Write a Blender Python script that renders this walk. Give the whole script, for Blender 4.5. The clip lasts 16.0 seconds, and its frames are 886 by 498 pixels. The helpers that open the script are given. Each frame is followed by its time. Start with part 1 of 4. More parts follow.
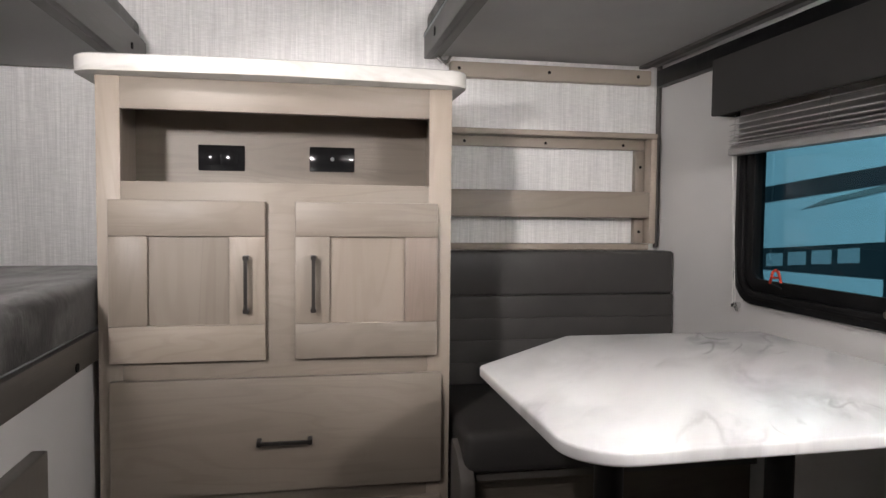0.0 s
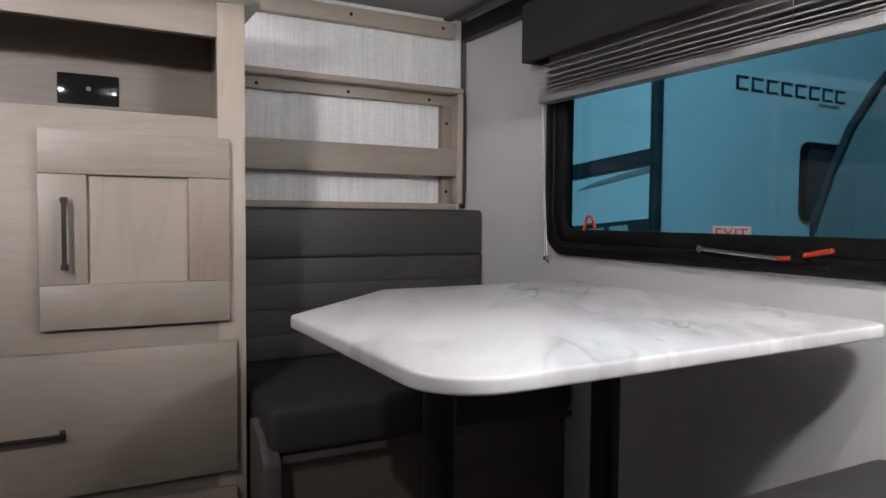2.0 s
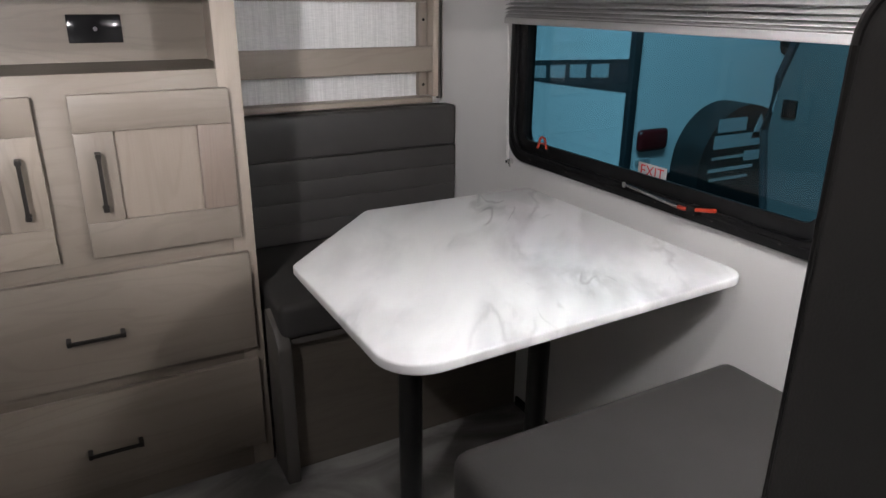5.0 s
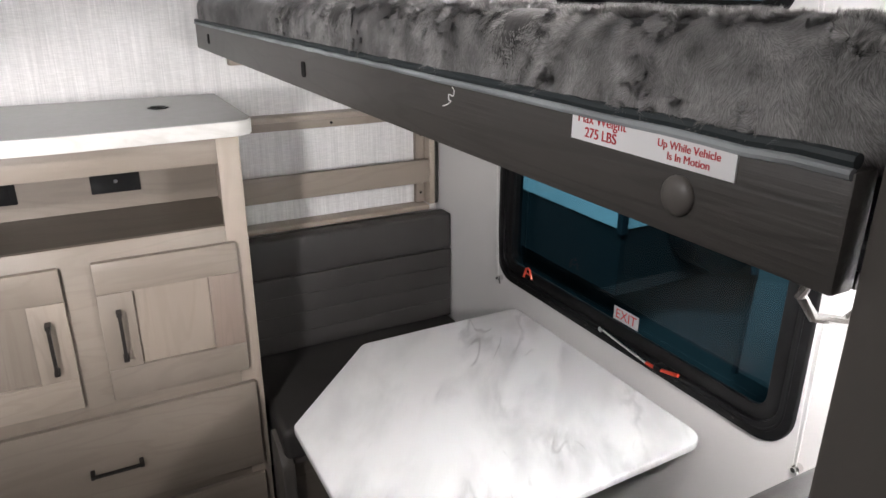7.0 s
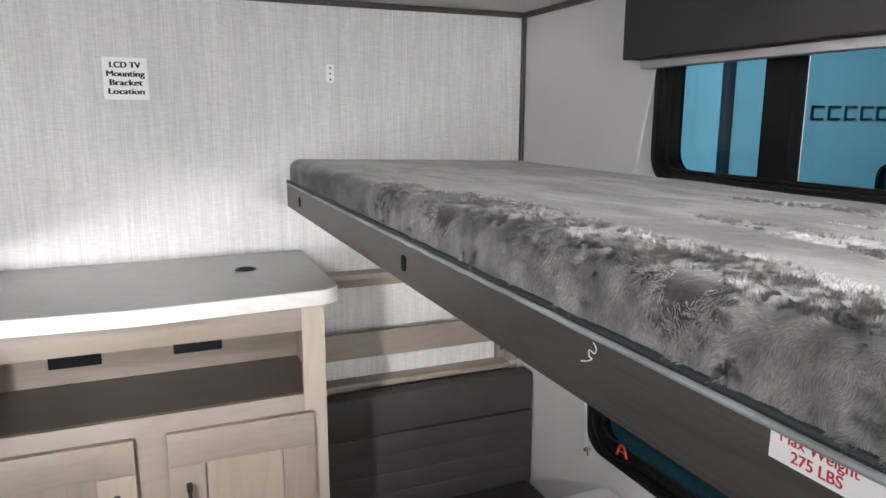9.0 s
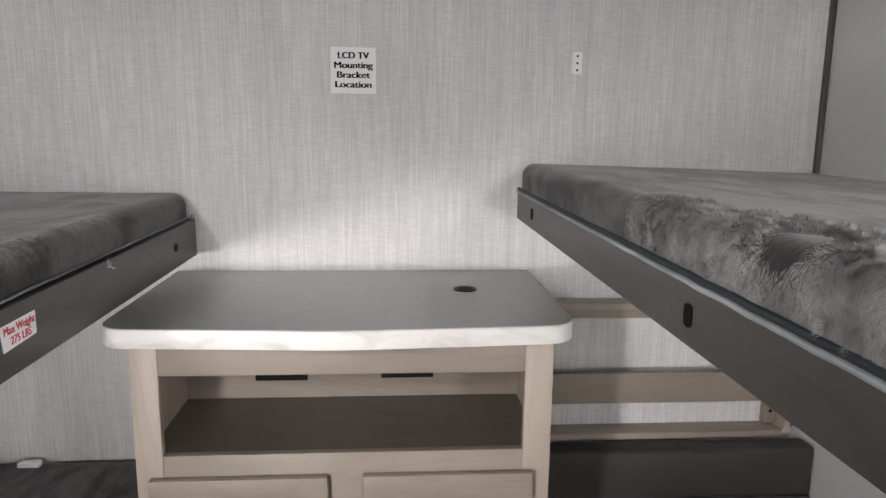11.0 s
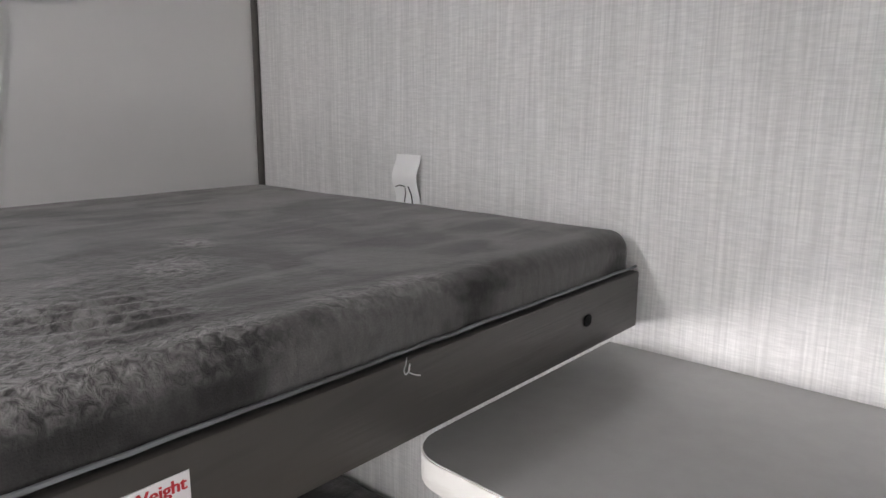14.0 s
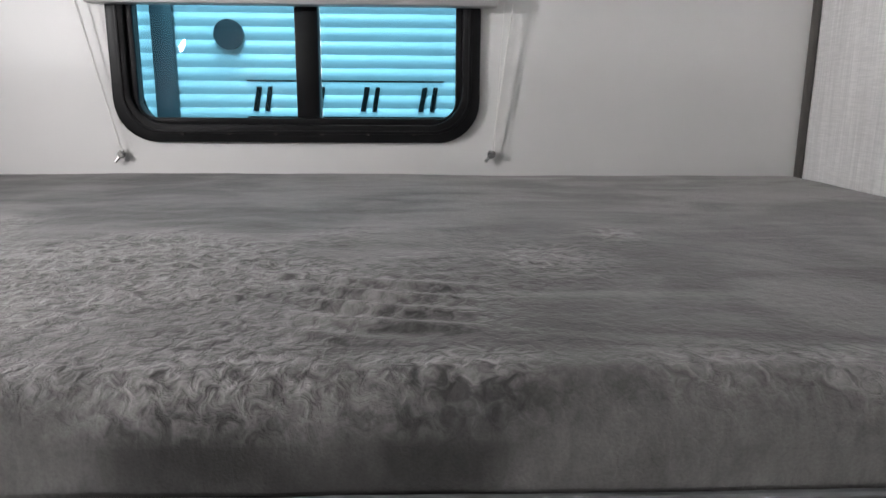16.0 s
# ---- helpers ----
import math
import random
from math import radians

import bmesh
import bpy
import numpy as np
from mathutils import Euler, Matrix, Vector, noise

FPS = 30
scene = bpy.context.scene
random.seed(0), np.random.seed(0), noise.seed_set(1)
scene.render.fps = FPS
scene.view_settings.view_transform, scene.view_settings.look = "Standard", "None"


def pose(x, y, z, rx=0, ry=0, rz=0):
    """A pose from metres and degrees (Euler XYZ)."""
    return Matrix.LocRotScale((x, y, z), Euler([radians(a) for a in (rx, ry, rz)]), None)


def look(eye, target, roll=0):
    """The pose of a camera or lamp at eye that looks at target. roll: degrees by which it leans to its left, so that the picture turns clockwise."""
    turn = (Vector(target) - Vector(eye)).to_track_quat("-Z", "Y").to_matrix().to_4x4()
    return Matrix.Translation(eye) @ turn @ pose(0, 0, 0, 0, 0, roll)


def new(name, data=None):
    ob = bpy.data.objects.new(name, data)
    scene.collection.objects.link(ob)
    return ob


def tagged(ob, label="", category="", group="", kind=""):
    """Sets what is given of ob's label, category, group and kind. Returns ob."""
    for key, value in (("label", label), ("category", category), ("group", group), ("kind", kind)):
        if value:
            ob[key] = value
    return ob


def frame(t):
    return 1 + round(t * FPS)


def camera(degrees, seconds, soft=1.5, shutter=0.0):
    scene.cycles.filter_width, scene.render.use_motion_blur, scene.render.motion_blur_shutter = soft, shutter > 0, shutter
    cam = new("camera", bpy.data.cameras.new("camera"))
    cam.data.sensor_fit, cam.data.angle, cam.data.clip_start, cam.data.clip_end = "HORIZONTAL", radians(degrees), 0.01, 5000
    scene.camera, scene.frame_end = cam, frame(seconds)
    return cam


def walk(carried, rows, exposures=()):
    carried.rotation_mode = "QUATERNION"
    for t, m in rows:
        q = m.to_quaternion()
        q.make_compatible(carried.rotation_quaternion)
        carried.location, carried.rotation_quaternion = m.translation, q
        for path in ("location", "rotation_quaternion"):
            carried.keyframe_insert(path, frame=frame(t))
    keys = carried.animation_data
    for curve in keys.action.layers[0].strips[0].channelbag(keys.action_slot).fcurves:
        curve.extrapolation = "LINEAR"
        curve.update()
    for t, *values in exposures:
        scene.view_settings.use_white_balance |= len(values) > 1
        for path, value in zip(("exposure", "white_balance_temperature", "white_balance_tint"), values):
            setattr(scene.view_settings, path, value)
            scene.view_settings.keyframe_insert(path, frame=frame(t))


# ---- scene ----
cam = camera(65.3, 16.0)
PATH = [
    (0, (0.011, -0.198, 0.989), (0.382, 1.765, 0.888), 0.6),
    (0.5, (0.048, -0.103, 0.966), (0.583, 1.822, 0.863), 0.5),
    (1, (0.078, -0.01, 0.944), (0.772, 1.863, 0.843), 0.4),
    (1.5, (0.06, 0.013, 0.891), (0.922, 1.815, 0.796), 0.5),
    (2, (0.019, -0.005, 0.867), (0.972, 1.751, 0.772), 0.5),
    (2.5, (-0.013, -0.042, 0.878), (0.961, 1.702, 0.79), 0.4),
    (3, (-0.04, -0.086, 0.907), (0.966, 1.639, 0.799), 0.3),
    (3.5, (-0.055, -0.137, 0.958), (0.981, 1.559, 0.732), 0.4),
    (3.7, (-0.061, -0.151, 0.978), (0.961, 1.542, 0.683), 0.5),
    (5.8, (-0.014, -0.258, 1.373), (0.86, 1.353, 0.572), 0.4),
    (6, (-0.004, -0.247, 1.411), (0.865, 1.362, 0.603), 0.3),
    (6.5, (0.008, -0.261, 1.518), (0.873, 1.369, 0.745), 0.2),
    (7, (-0.003, -0.266, 1.59), (0.876, 1.389, 0.891), 0.2),
    (7.5, (-0.018, -0.247, 1.64), (0.894, 1.436, 1.061), -0.2),
    (8, (-0.009, -0.211, 1.676), (0.913, 1.499, 1.199), 0.1),
    (8.5, (-0.009, -0.18, 1.687), (0.91, 1.554, 1.297), -0.0),
    (9, (-0.011, -0.138, 1.692), (0.745, 1.675, 1.315), 0.2),
    (9.2, (-0.01, -0.116, 1.697), (0.67, 1.727, 1.323), 0.2),
    (11.3, (0.047, 0.235, 1.658), (0.043, 2.208, 1.297), 0.6),
    (11.5, (0.056, 0.278, 1.658), (-0.06, 2.239, 1.279), 0.5),
    (12, (0.053, 0.367, 1.659), (-0.265, 2.306, 1.284), 0.7),
    (12.5, (0.036, 0.45, 1.655), (-0.51, 2.337, 1.282), 0.6),
    (13, (0.029, 0.573, 1.667), (-0.745, 2.377, 1.283), 0.7),
    (13.5, (0.027, 0.693, 1.652), (-0.993, 2.372, 1.274), 0.9),
    (14, (0.013, 0.837, 1.681), (-1.267, 2.321, 1.282), 0.4),
    (14.5, (-0.025, 0.949, 1.682), (-1.571, 2.155, 1.291), 0.5),
    (15, (-0.063, 0.999, 1.674), (-1.825, 1.863, 1.286), 0.6),
    (15.5, (-0.129, 1.041, 1.66), (-2.027, 1.537, 1.269), 0.6),
    (16, (-0.131, 1.1, 1.64), (-2.083, 1.172, 1.211), 0.4),
]
walk(cam, [(t, look(eye, target, roll)) for t, eye, target, roll in PATH], [(0, -0.03, 6750, 11), (2.0, -0.25, 6420, 10), (3.7, -0.18, 6350, 10), (5.8, -0.26, 6550, 10), (7.0, -0.02, 6550, 10), (8.0, 0.22, 6280, 8), (8.5, 0.18, 6300, 8), (9.2, 0.02, 6450, 9), (11.3, -0.36, 6550, 10), (13.0, -0.36, 6550, 10), (14.0, -0.2, 6500, 10), (15.0, 0.16, 6550, 10), (16.0, 0.26, 6450, 9)])

# ---- world and lights ----
world = bpy.data.worlds.new("world")
scene.world = world
world.use_nodes = True
world.node_tree.nodes["Background"].inputs["Color"].default_value = (0.75, 0.82, 0.9, 1)
world.node_tree.nodes["Background"].inputs["Strength"].default_value = 0.12


def lamp(name, kind, place, power, size, color=(0.985, 0.958, 0.972), target=None, cone=108, blend=0.7):
    data = bpy.data.lights.new(name, kind)
    data.energy, data.color = power, color
    if kind == "AREA":
        data.shape, data.size = "DISK", size
    elif kind == "SPOT":
        data.spot_size, data.spot_blend, data.shadow_soft_size = radians(cone), blend, size
    else:
        data.shadow_soft_size = size
    ob = new(name, data)
    ob.matrix_world = look(place, target) if target else pose(*place)
    return tagged(ob, kind="structure")


# small directed reading lights on the partition, above and below the bunks
lamp("reading_light_dinette", "POINT", (0.72, 0.085, 1.27), 24.0, 0.03)
lamp("reading_light_lower", "SPOT", (-0.62, -0.02, 1.30), 80.0, 0.05, target=(0.0, 1.825, 1.58), cone=88, blend=0.9)
lamp("reading_light_east", "AREA", (0.66, -0.02, 1.87), 8.0, 0.06, target=(0.62, 1.2, 1.35))
lamp("reading_light_west", "AREA", (-0.66, -0.02, 1.88), 11.5, 0.06, target=(-0.3, 1.3, 1.75))
lamp("galley_ceiling_light", "POINT", (-0.1, -0.9, 1.93), 1.5, 0.06)
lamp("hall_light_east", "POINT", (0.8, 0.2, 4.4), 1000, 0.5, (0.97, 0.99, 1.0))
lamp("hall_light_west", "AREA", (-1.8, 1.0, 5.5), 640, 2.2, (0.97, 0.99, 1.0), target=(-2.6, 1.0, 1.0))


# ---- materials ----
def material(name, color, rough=0.5, metal=0.0, color2=None, scale=(8, 8, 8), mix=0.5, detail=5.0, bump=0.0, bump_scale=(60, 60, 60), sheen=0.0, ramp=(0.35, 0.65), coat=0.0, rough2=None, distortion=0.0, specular=0.5):
    m = bpy.data.materials.new(name)
    m.use_nodes = True
    nt = m.node_tree
    b = nt.nodes["Principled BSDF"]
    b.inputs["Base Color"].default_value = (*color, 1)
    b.inputs["Roughness"].default_value = rough
    b.inputs["Metallic"].default_value = metal
    b.inputs["Specular IOR Level"].default_value = specular
    b.inputs["Sheen Weight"].default_value = sheen
    b.inputs["Coat Weight"].default_value = coat
    co = nt.nodes.new("ShaderNodeTexCoord")

    def tex(sc, det, dist=0.0):
        mp = nt.nodes.new("ShaderNodeMapping")
        mp.inputs["Scale"].default_value = sc
        n = nt.nodes.new("ShaderNodeTexNoise")
        n.inputs["Scale"].default_value = 1.0
        n.inputs["Detail"].default_value = det
        n.inputs["Distortion"].default_value = dist
        nt.links.new(co.outputs["Object"], mp.inputs["Vector"])
        nt.links.new(mp.outputs["Vector"], n.inputs["Vector"])
        return n
    if color2:
        n = tex(scale, detail, distortion)
        r = nt.nodes.new("ShaderNodeValToRGB")
        r.color_ramp.elements[0].position, r.color_ramp.elements[1].position = ramp
        r.color_ramp.elements[0].color = (*color, 1)
        r.color_ramp.elements[1].color = (*color2, 1)
        nt.links.new(n.outputs["Fac"], r.inputs["Fac"])
        nt.links.new(r.outputs["Color"], b.inputs["Base Color"])
        if rough2 is not None:
            q = nt.nodes.new("ShaderNodeMapRange")
            q.inputs["To Min"].default_value, q.inputs["To Max"].default_value = rough, rough2
            nt.links.new(n.outputs["Fac"], q.inputs["Value"])
            nt.links.new(q.outputs["Result"], b.inputs["Roughness"])
    if bump:
        n2 = tex(bump_scale, 4.0)
        bp = nt.nodes.new("ShaderNodeBump")
        bp.inputs["Strength"].default_value = bump
        bp.inputs["Distance"].default_value = 0.004
        nt.links.new(n2.outputs["Fac"], bp.inputs["Height"])
        nt.links.new(bp.outputs["Normal"], b.inputs["Normal"])
    return m


def wood(name, a, b, along, rough=0.45, contrast=(0.3, 0.8), figure=0.20):
    """Stained oak: soft arched figure and fine pores that run along one axis (0, 1 or 2), each board a little different."""
    m = bpy.data.materials.new(name)
    m.use_nodes = True
    nt = m.node_tree
    bs = nt.nodes["Principled BSDF"]
    bs.inputs["Roughness"].default_value = rough
    co, info = nt.nodes.new("ShaderNodeTexCoord"), nt.nodes.new("ShaderNodeObjectInfo")
    shift = nt.nodes.new("ShaderNodeVectorMath")
    shift.operation = "MULTIPLY_ADD"
    shift.inputs[1].default_value = (7.0, 7.0, 7.0)
    nt.links.new(info.outputs["Random"], shift.inputs[0])
    nt.links.new(co.outputs["Object"], shift.inputs[2])

    def tex(across, down, det, dist):
        sc = [across] * 3
        sc[along] = down
        mp = nt.nodes.new("ShaderNodeMapping")
        mp.inputs["Scale"].default_value = sc
        n = nt.nodes.new("ShaderNodeTexNoise")
        n.inputs["Scale"].default_value = 1.0
        n.inputs["Detail"].default_value, n.inputs["Distortion"].default_value = det, dist
        nt.links.new(shift.outputs["Vector"], mp.inputs["Vector"])
        nt.links.new(mp.outputs["Vector"], n.inputs["Vector"])
        return n.outputs["Fac"]
    broad, pores = tex(9.0, 1.3, 3, 0.5), tex(230.0, 5.0, 3, 0.2)
    # arched growth rings: level lines of the broad figure
    rings = nt.nodes.new("ShaderNodeMath")
    rings.operation = "MULTIPLY"
    rings.inputs[1].default_value = 60.0
    sine = nt.nodes.new("ShaderNodeMath")
    sine.operation = "SINE"
    nt.links.new(broad, rings.inputs[0])
    nt.links.new(rings.outputs[0], sine.inputs[0])
    mask = nt.nodes.new("ShaderNodeMapRange")
    mask.inputs["From Min"].default_value, mask.inputs["From Max"].default_value = 0.2, 1.0
    mask.inputs["To Max"].default_value = figure
    nt.links.new(sine.outputs[0], mask.inputs["Value"])
    ramp = nt.nodes.new("ShaderNodeValToRGB")
    ramp.color_ramp.elements[0].position, ramp.color_ramp.elements[1].position = contrast
    ramp.color_ramp.elements[0].color, ramp.color_ramp.elements[1].color = (*a, 1), (*b, 1)
    nt.links.new(broad, ramp.inputs["Fac"])
    dark = nt.nodes.new("ShaderNodeMix")
    dark.data_type = "RGBA"
    dark.inputs[7].default_value = (*[0.72 * v for v in b], 1)
    nt.links.new(mask.outputs["Result"], dark.inputs[0])
    nt.links.new(ramp.outputs["Color"], dark.inputs[6])
    vary = nt.nodes.new("ShaderNodeMapRange")
    vary.inputs["To Min"].default_value, vary.inputs["To Max"].default_value = 0.72, 1.1
    nt.links.new(info.outputs["Random"], vary.inputs["Value"])
    tint = nt.nodes.new("ShaderNodeVectorMath")
    tint.operation = "SCALE"
    nt.links.new(dark.outputs[2], tint.inputs[0])
    nt.links.new(vary.outputs["Result"], tint.inputs["Scale"])
    nt.links.new(tint.outputs["Vector"], bs.inputs["Base Color"])
    add = nt.nodes.new("ShaderNodeMath")
    add.operation = "SUBTRACT"
    nt.links.new(pores, add.inputs[0])
    nt.links.new(mask.outputs["Result"], add.inputs[1])
    bp = nt.nodes.new("ShaderNodeBump")
    bp.inputs["Strength"].default_value, bp.inputs["Distance"].default_value = 0.16, 0.003
    nt.links.new(add.outputs[0], bp.inputs["Height"])
    nt.links.new(bp.outputs["Normal"], bs.inputs["Normal"])
    return m


def glass_material(name, tint):
    """Tinted pane: clear, coloured transmission, with mirror gloss that grows towards grazing angles on both faces alike."""
    m = bpy.data.materials.new(name)
    m.use_nodes = True
    nt = m.node_tree
    nt.nodes.remove(nt.nodes["Principled BSDF"])
    t, g, f, x = [nt.nodes.new("ShaderNode" + k) for k in ("BsdfTransparent", "BsdfGlossy", "LayerWeight", "MixShader")]
    p, q = nt.nodes.new("ShaderNodeMath"), nt.nodes.new("ShaderNodeMath")
    p.operation, q.operation = "POWER", "MULTIPLY_ADD"
    p.inputs[1].default_value = 4.0
    q.inputs[1].default_value, q.inputs[2].default_value = 0.9, 0.03
    t.inputs["Color"].default_value = (*tint, 1)
    g.inputs["Roughness"].default_value = 0.0
    f.inputs["Blend"].default_value = 0.5
    nt.links.new(f.outputs["Facing"], p.inputs[0])
    nt.links.new(p.outputs[0], q.inputs[0])
    nt.links.new(q.outputs[0], x.inputs[0])
    nt.links.new(t.outputs[0], x.inputs[1])
    nt.links.new(g.outputs[0], x.inputs[2])
    nt.links.new(x.outputs[0], nt.nodes["Material Output"].inputs["Surface"])
    return m


def linen(name):
    """Printed wallpaper with a woven look: upright streaks crossed by fine level threads."""
    m = bpy.data.materials.new(name)
    m.use_nodes = True
    nt = m.node_tree
    b = nt.nodes["Principled BSDF"]
    b.inputs["Roughness"].default_value = 0.55
    co = nt.nodes.new("ShaderNodeTexCoord")

    def tex(sc, det, lo, hi):
        mp = nt.nodes.new("ShaderNodeMapping")
        mp.inputs["Scale"].default_value = sc
        n = nt.nodes.new("ShaderNodeTexNoise")
        n.inputs["Scale"].default_value = 1.0
        n.inputs["Detail"].default_value = det
        nt.links.new(co.outputs["Object"], mp.inputs["Vector"])
        nt.links.new(mp.outputs["Vector"], n.inputs["Vector"])
        r = nt.nodes.new("ShaderNodeMapRange")
        r.inputs["From Min"].default_value, r.inputs["From Max"].default_value = 0.3, 0.7
        r.inputs["To Min"].default_value, r.inputs["To Max"].default_value = lo, hi
        nt.links.new(n.outputs["Fac"], r.inputs["Value"])
        return r.outputs["Result"]
    up = tex((330, 3, 9), 2, 0.66, 1.04)
    level = tex((48, 3, 430), 2, 0.76, 1.06)
    wide = tex((42, 3, 2.2), 3, 0.86, 1.06)
    m1, m2 = nt.nodes.new("ShaderNodeMath"), nt.nodes.new("ShaderNodeMath")
    m1.operation = m2.operation = "MULTIPLY"
    nt.links.new(up, m1.inputs[0])
    nt.links.new(level, m1.inputs[1])
    nt.links.new(m1.outputs[0], m2.inputs[0])
    nt.links.new(wide, m2.inputs[1])
    c = nt.nodes.new("ShaderNodeMix")
    c.data_type = "RGBA"
    c.inputs[6].default_value = (0.34, 0.334, 0.328, 1)
    c.inputs[7].default_value = (0.77, 0.76, 0.75, 1)
    nt.links.new(m2.outputs[0], c.inputs[0])
    nt.links.new(c.outputs[2], b.inputs["Base Color"])
    bp = nt.nodes.new("ShaderNodeBump")
    bp.inputs["Strength"].default_value, bp.inputs["Distance"].default_value = 0.12, 0.002
    nt.links.new(m2.outputs[0], bp.inputs["Height"])
    nt.links.new(bp.outputs["Normal"], b.inputs["Normal"])
    return m


M_LINEN = linen("linen_wallpaper")
M_PANEL = material("plain_wall_panel", (0.655, 0.645, 0.635), 0.42, color2=(0.685, 0.675, 0.665), scale=(3, 3, 3), bump=0.05, bump_scale=(200, 200, 200))
M_CEIL = material("ceiling_panel", (0.75, 0.74, 0.73), 0.5, color2=(0.79, 0.78, 0.77), scale=(3, 3, 3), bump=0.05)
M_FLOOR = material("stone_look_vinyl", (0.36, 0.345, 0.33), 0.3, color2=(0.12, 0.112, 0.106), scale=(2.6, 4.5, 1), detail=9, ramp=(0.38, 0.62), bump=0.05, distortion=1.2)
M_WOODX = wood("greige_oak_level", (0.345, 0.291, 0.242), (0.287, 0.238, 0.194), 0)
M_WOODZ = wood("greige_oak_upright", (0.345, 0.291, 0.242), (0.287, 0.238, 0.194), 2)
M_WOODP = wood("pinkish_oak_upright", (0.30, 0.235, 0.195), (0.25, 0.195, 0.16), 2)
M_RAIL = wood("taupe_oak_rail", (0.09, 0.082, 0.075), (0.068, 0.062, 0.057), 1, 0.45, figure=0.32)
# darker oak: the niche floor, and under-table shade on the bench panel
M_DARKOAK = wood("taupe_oak_dark", (0.175, 0.146, 0.118), (0.14, 0.116, 0.094), 0)
M_POST = material("taupe_trim", (0.115, 0.104, 0.094), 0.45, color2=(0.10, 0.09, 0.082), scale=(4, 4, 4), bump=0.08)
M_DARK = material("dark_trim", (0.075, 0.068, 0.062), 0.45, color2=(0.06, 0.055, 0.05), scale=(5, 5, 5))
M_VINYL = material("charcoal_vinyl", (0.044, 0.0415, 0.040), 0.45, color2=(0.053, 0.050, 0.048), scale=(6, 6, 6), bump=0.12, bump_scale=(420, 420, 420), specular=0.25)
M_BLACK = material("black_plastic", (0.006, 0.006, 0.0065), 0.38, color2=(0.01, 0.01, 0.0105), scale=(15, 15, 15), bump=0.05, specular=0.13)
M_OUTLET = material("glossy_black_plastic", (0.014, 0.014, 0.0148), 0.10, specular=0.3)
M_LEG = material("black_metal", (0.010, 0.010, 0.010), 0.35)
M_HANDLE = material("bronze_black_metal", (0.045, 0.04, 0.037), 0.35, 0.6)
M_CHROME = material("chrome", (0.75, 0.75, 0.74), 0.18, 1.0)
M_TOP = material("grey_laminate", (0.40, 0.395, 0.385), 0.24, color2=(0.418, 0.413, 0.403), scale=(30, 30, 30), bump=0.03, bump_scale=(300, 300, 300))
M_EDGE = material("white_stone_edging", (0.64, 0.625, 0.595), 0.4, color2=(0.50, 0.48, 0.445), scale=(11, 11, 22), detail=8, ramp=(0.52, 0.74), distortion=0.8)
M_WHITE = material("white_paper", (0.90, 0.89, 0.885), 0.5)
M_BLIND = material("grey_vinyl_slat", (0.40, 0.39, 0.385), 0.42, color2=(0.37, 0.36, 0.355), scale=(3, 12, 3))
M_VALANCE = material("charcoal_fabric", (0.030, 0.028, 0.027), 0.75, color2=(0.037, 0.035, 0.034), scale=(5, 5, 5), bump=0.2, bump_scale=(500, 500, 500))
M_CORD = material("white_cord", (0.80, 0.79, 0.77), 0.6)
M_RED = material("red_print", (0.55, 0.03, 0.04), 0.6)
M_ORANGE = material("orange_red_plastic", (0.55, 0.05, 0.022), 0.4)
M_INK = material("black_ink", (0.007, 0.007, 0.007), 0.7, specular=0.1)
M_GREYBOARD = material("grey_underside_board", (0.31, 0.305, 0.30), 0.55, color2=(0.28, 0.275, 0.27), scale=(4, 4, 4), bump=0.06)
M_GLASS = glass_material("tinted_glass", (0.345, 0.575, 0.665))
M_TRAILER = material("white_fibreglass", (0.80, 0.81, 0.82), 0.3, color2=(0.76, 0.77, 0.78), scale=(1, 1, 1))
M_DECAL = material("dark_grey_decal", (0.035, 0.04, 0.045), 0.4)
M_TAN = material("tan_decal", (0.30, 0.29, 0.27), 0.4)
M_CAP = material("grey_end_cap", (0.14, 0.145, 0.145), 0.4, color2=(0.16, 0.165, 0.165), scale=(2, 2, 2))
M_HALL = material("concrete_floor", (0.045, 0.045, 0.045), 0.6, color2=(0.065, 0.065, 0.065), scale=(1, 1, 1))


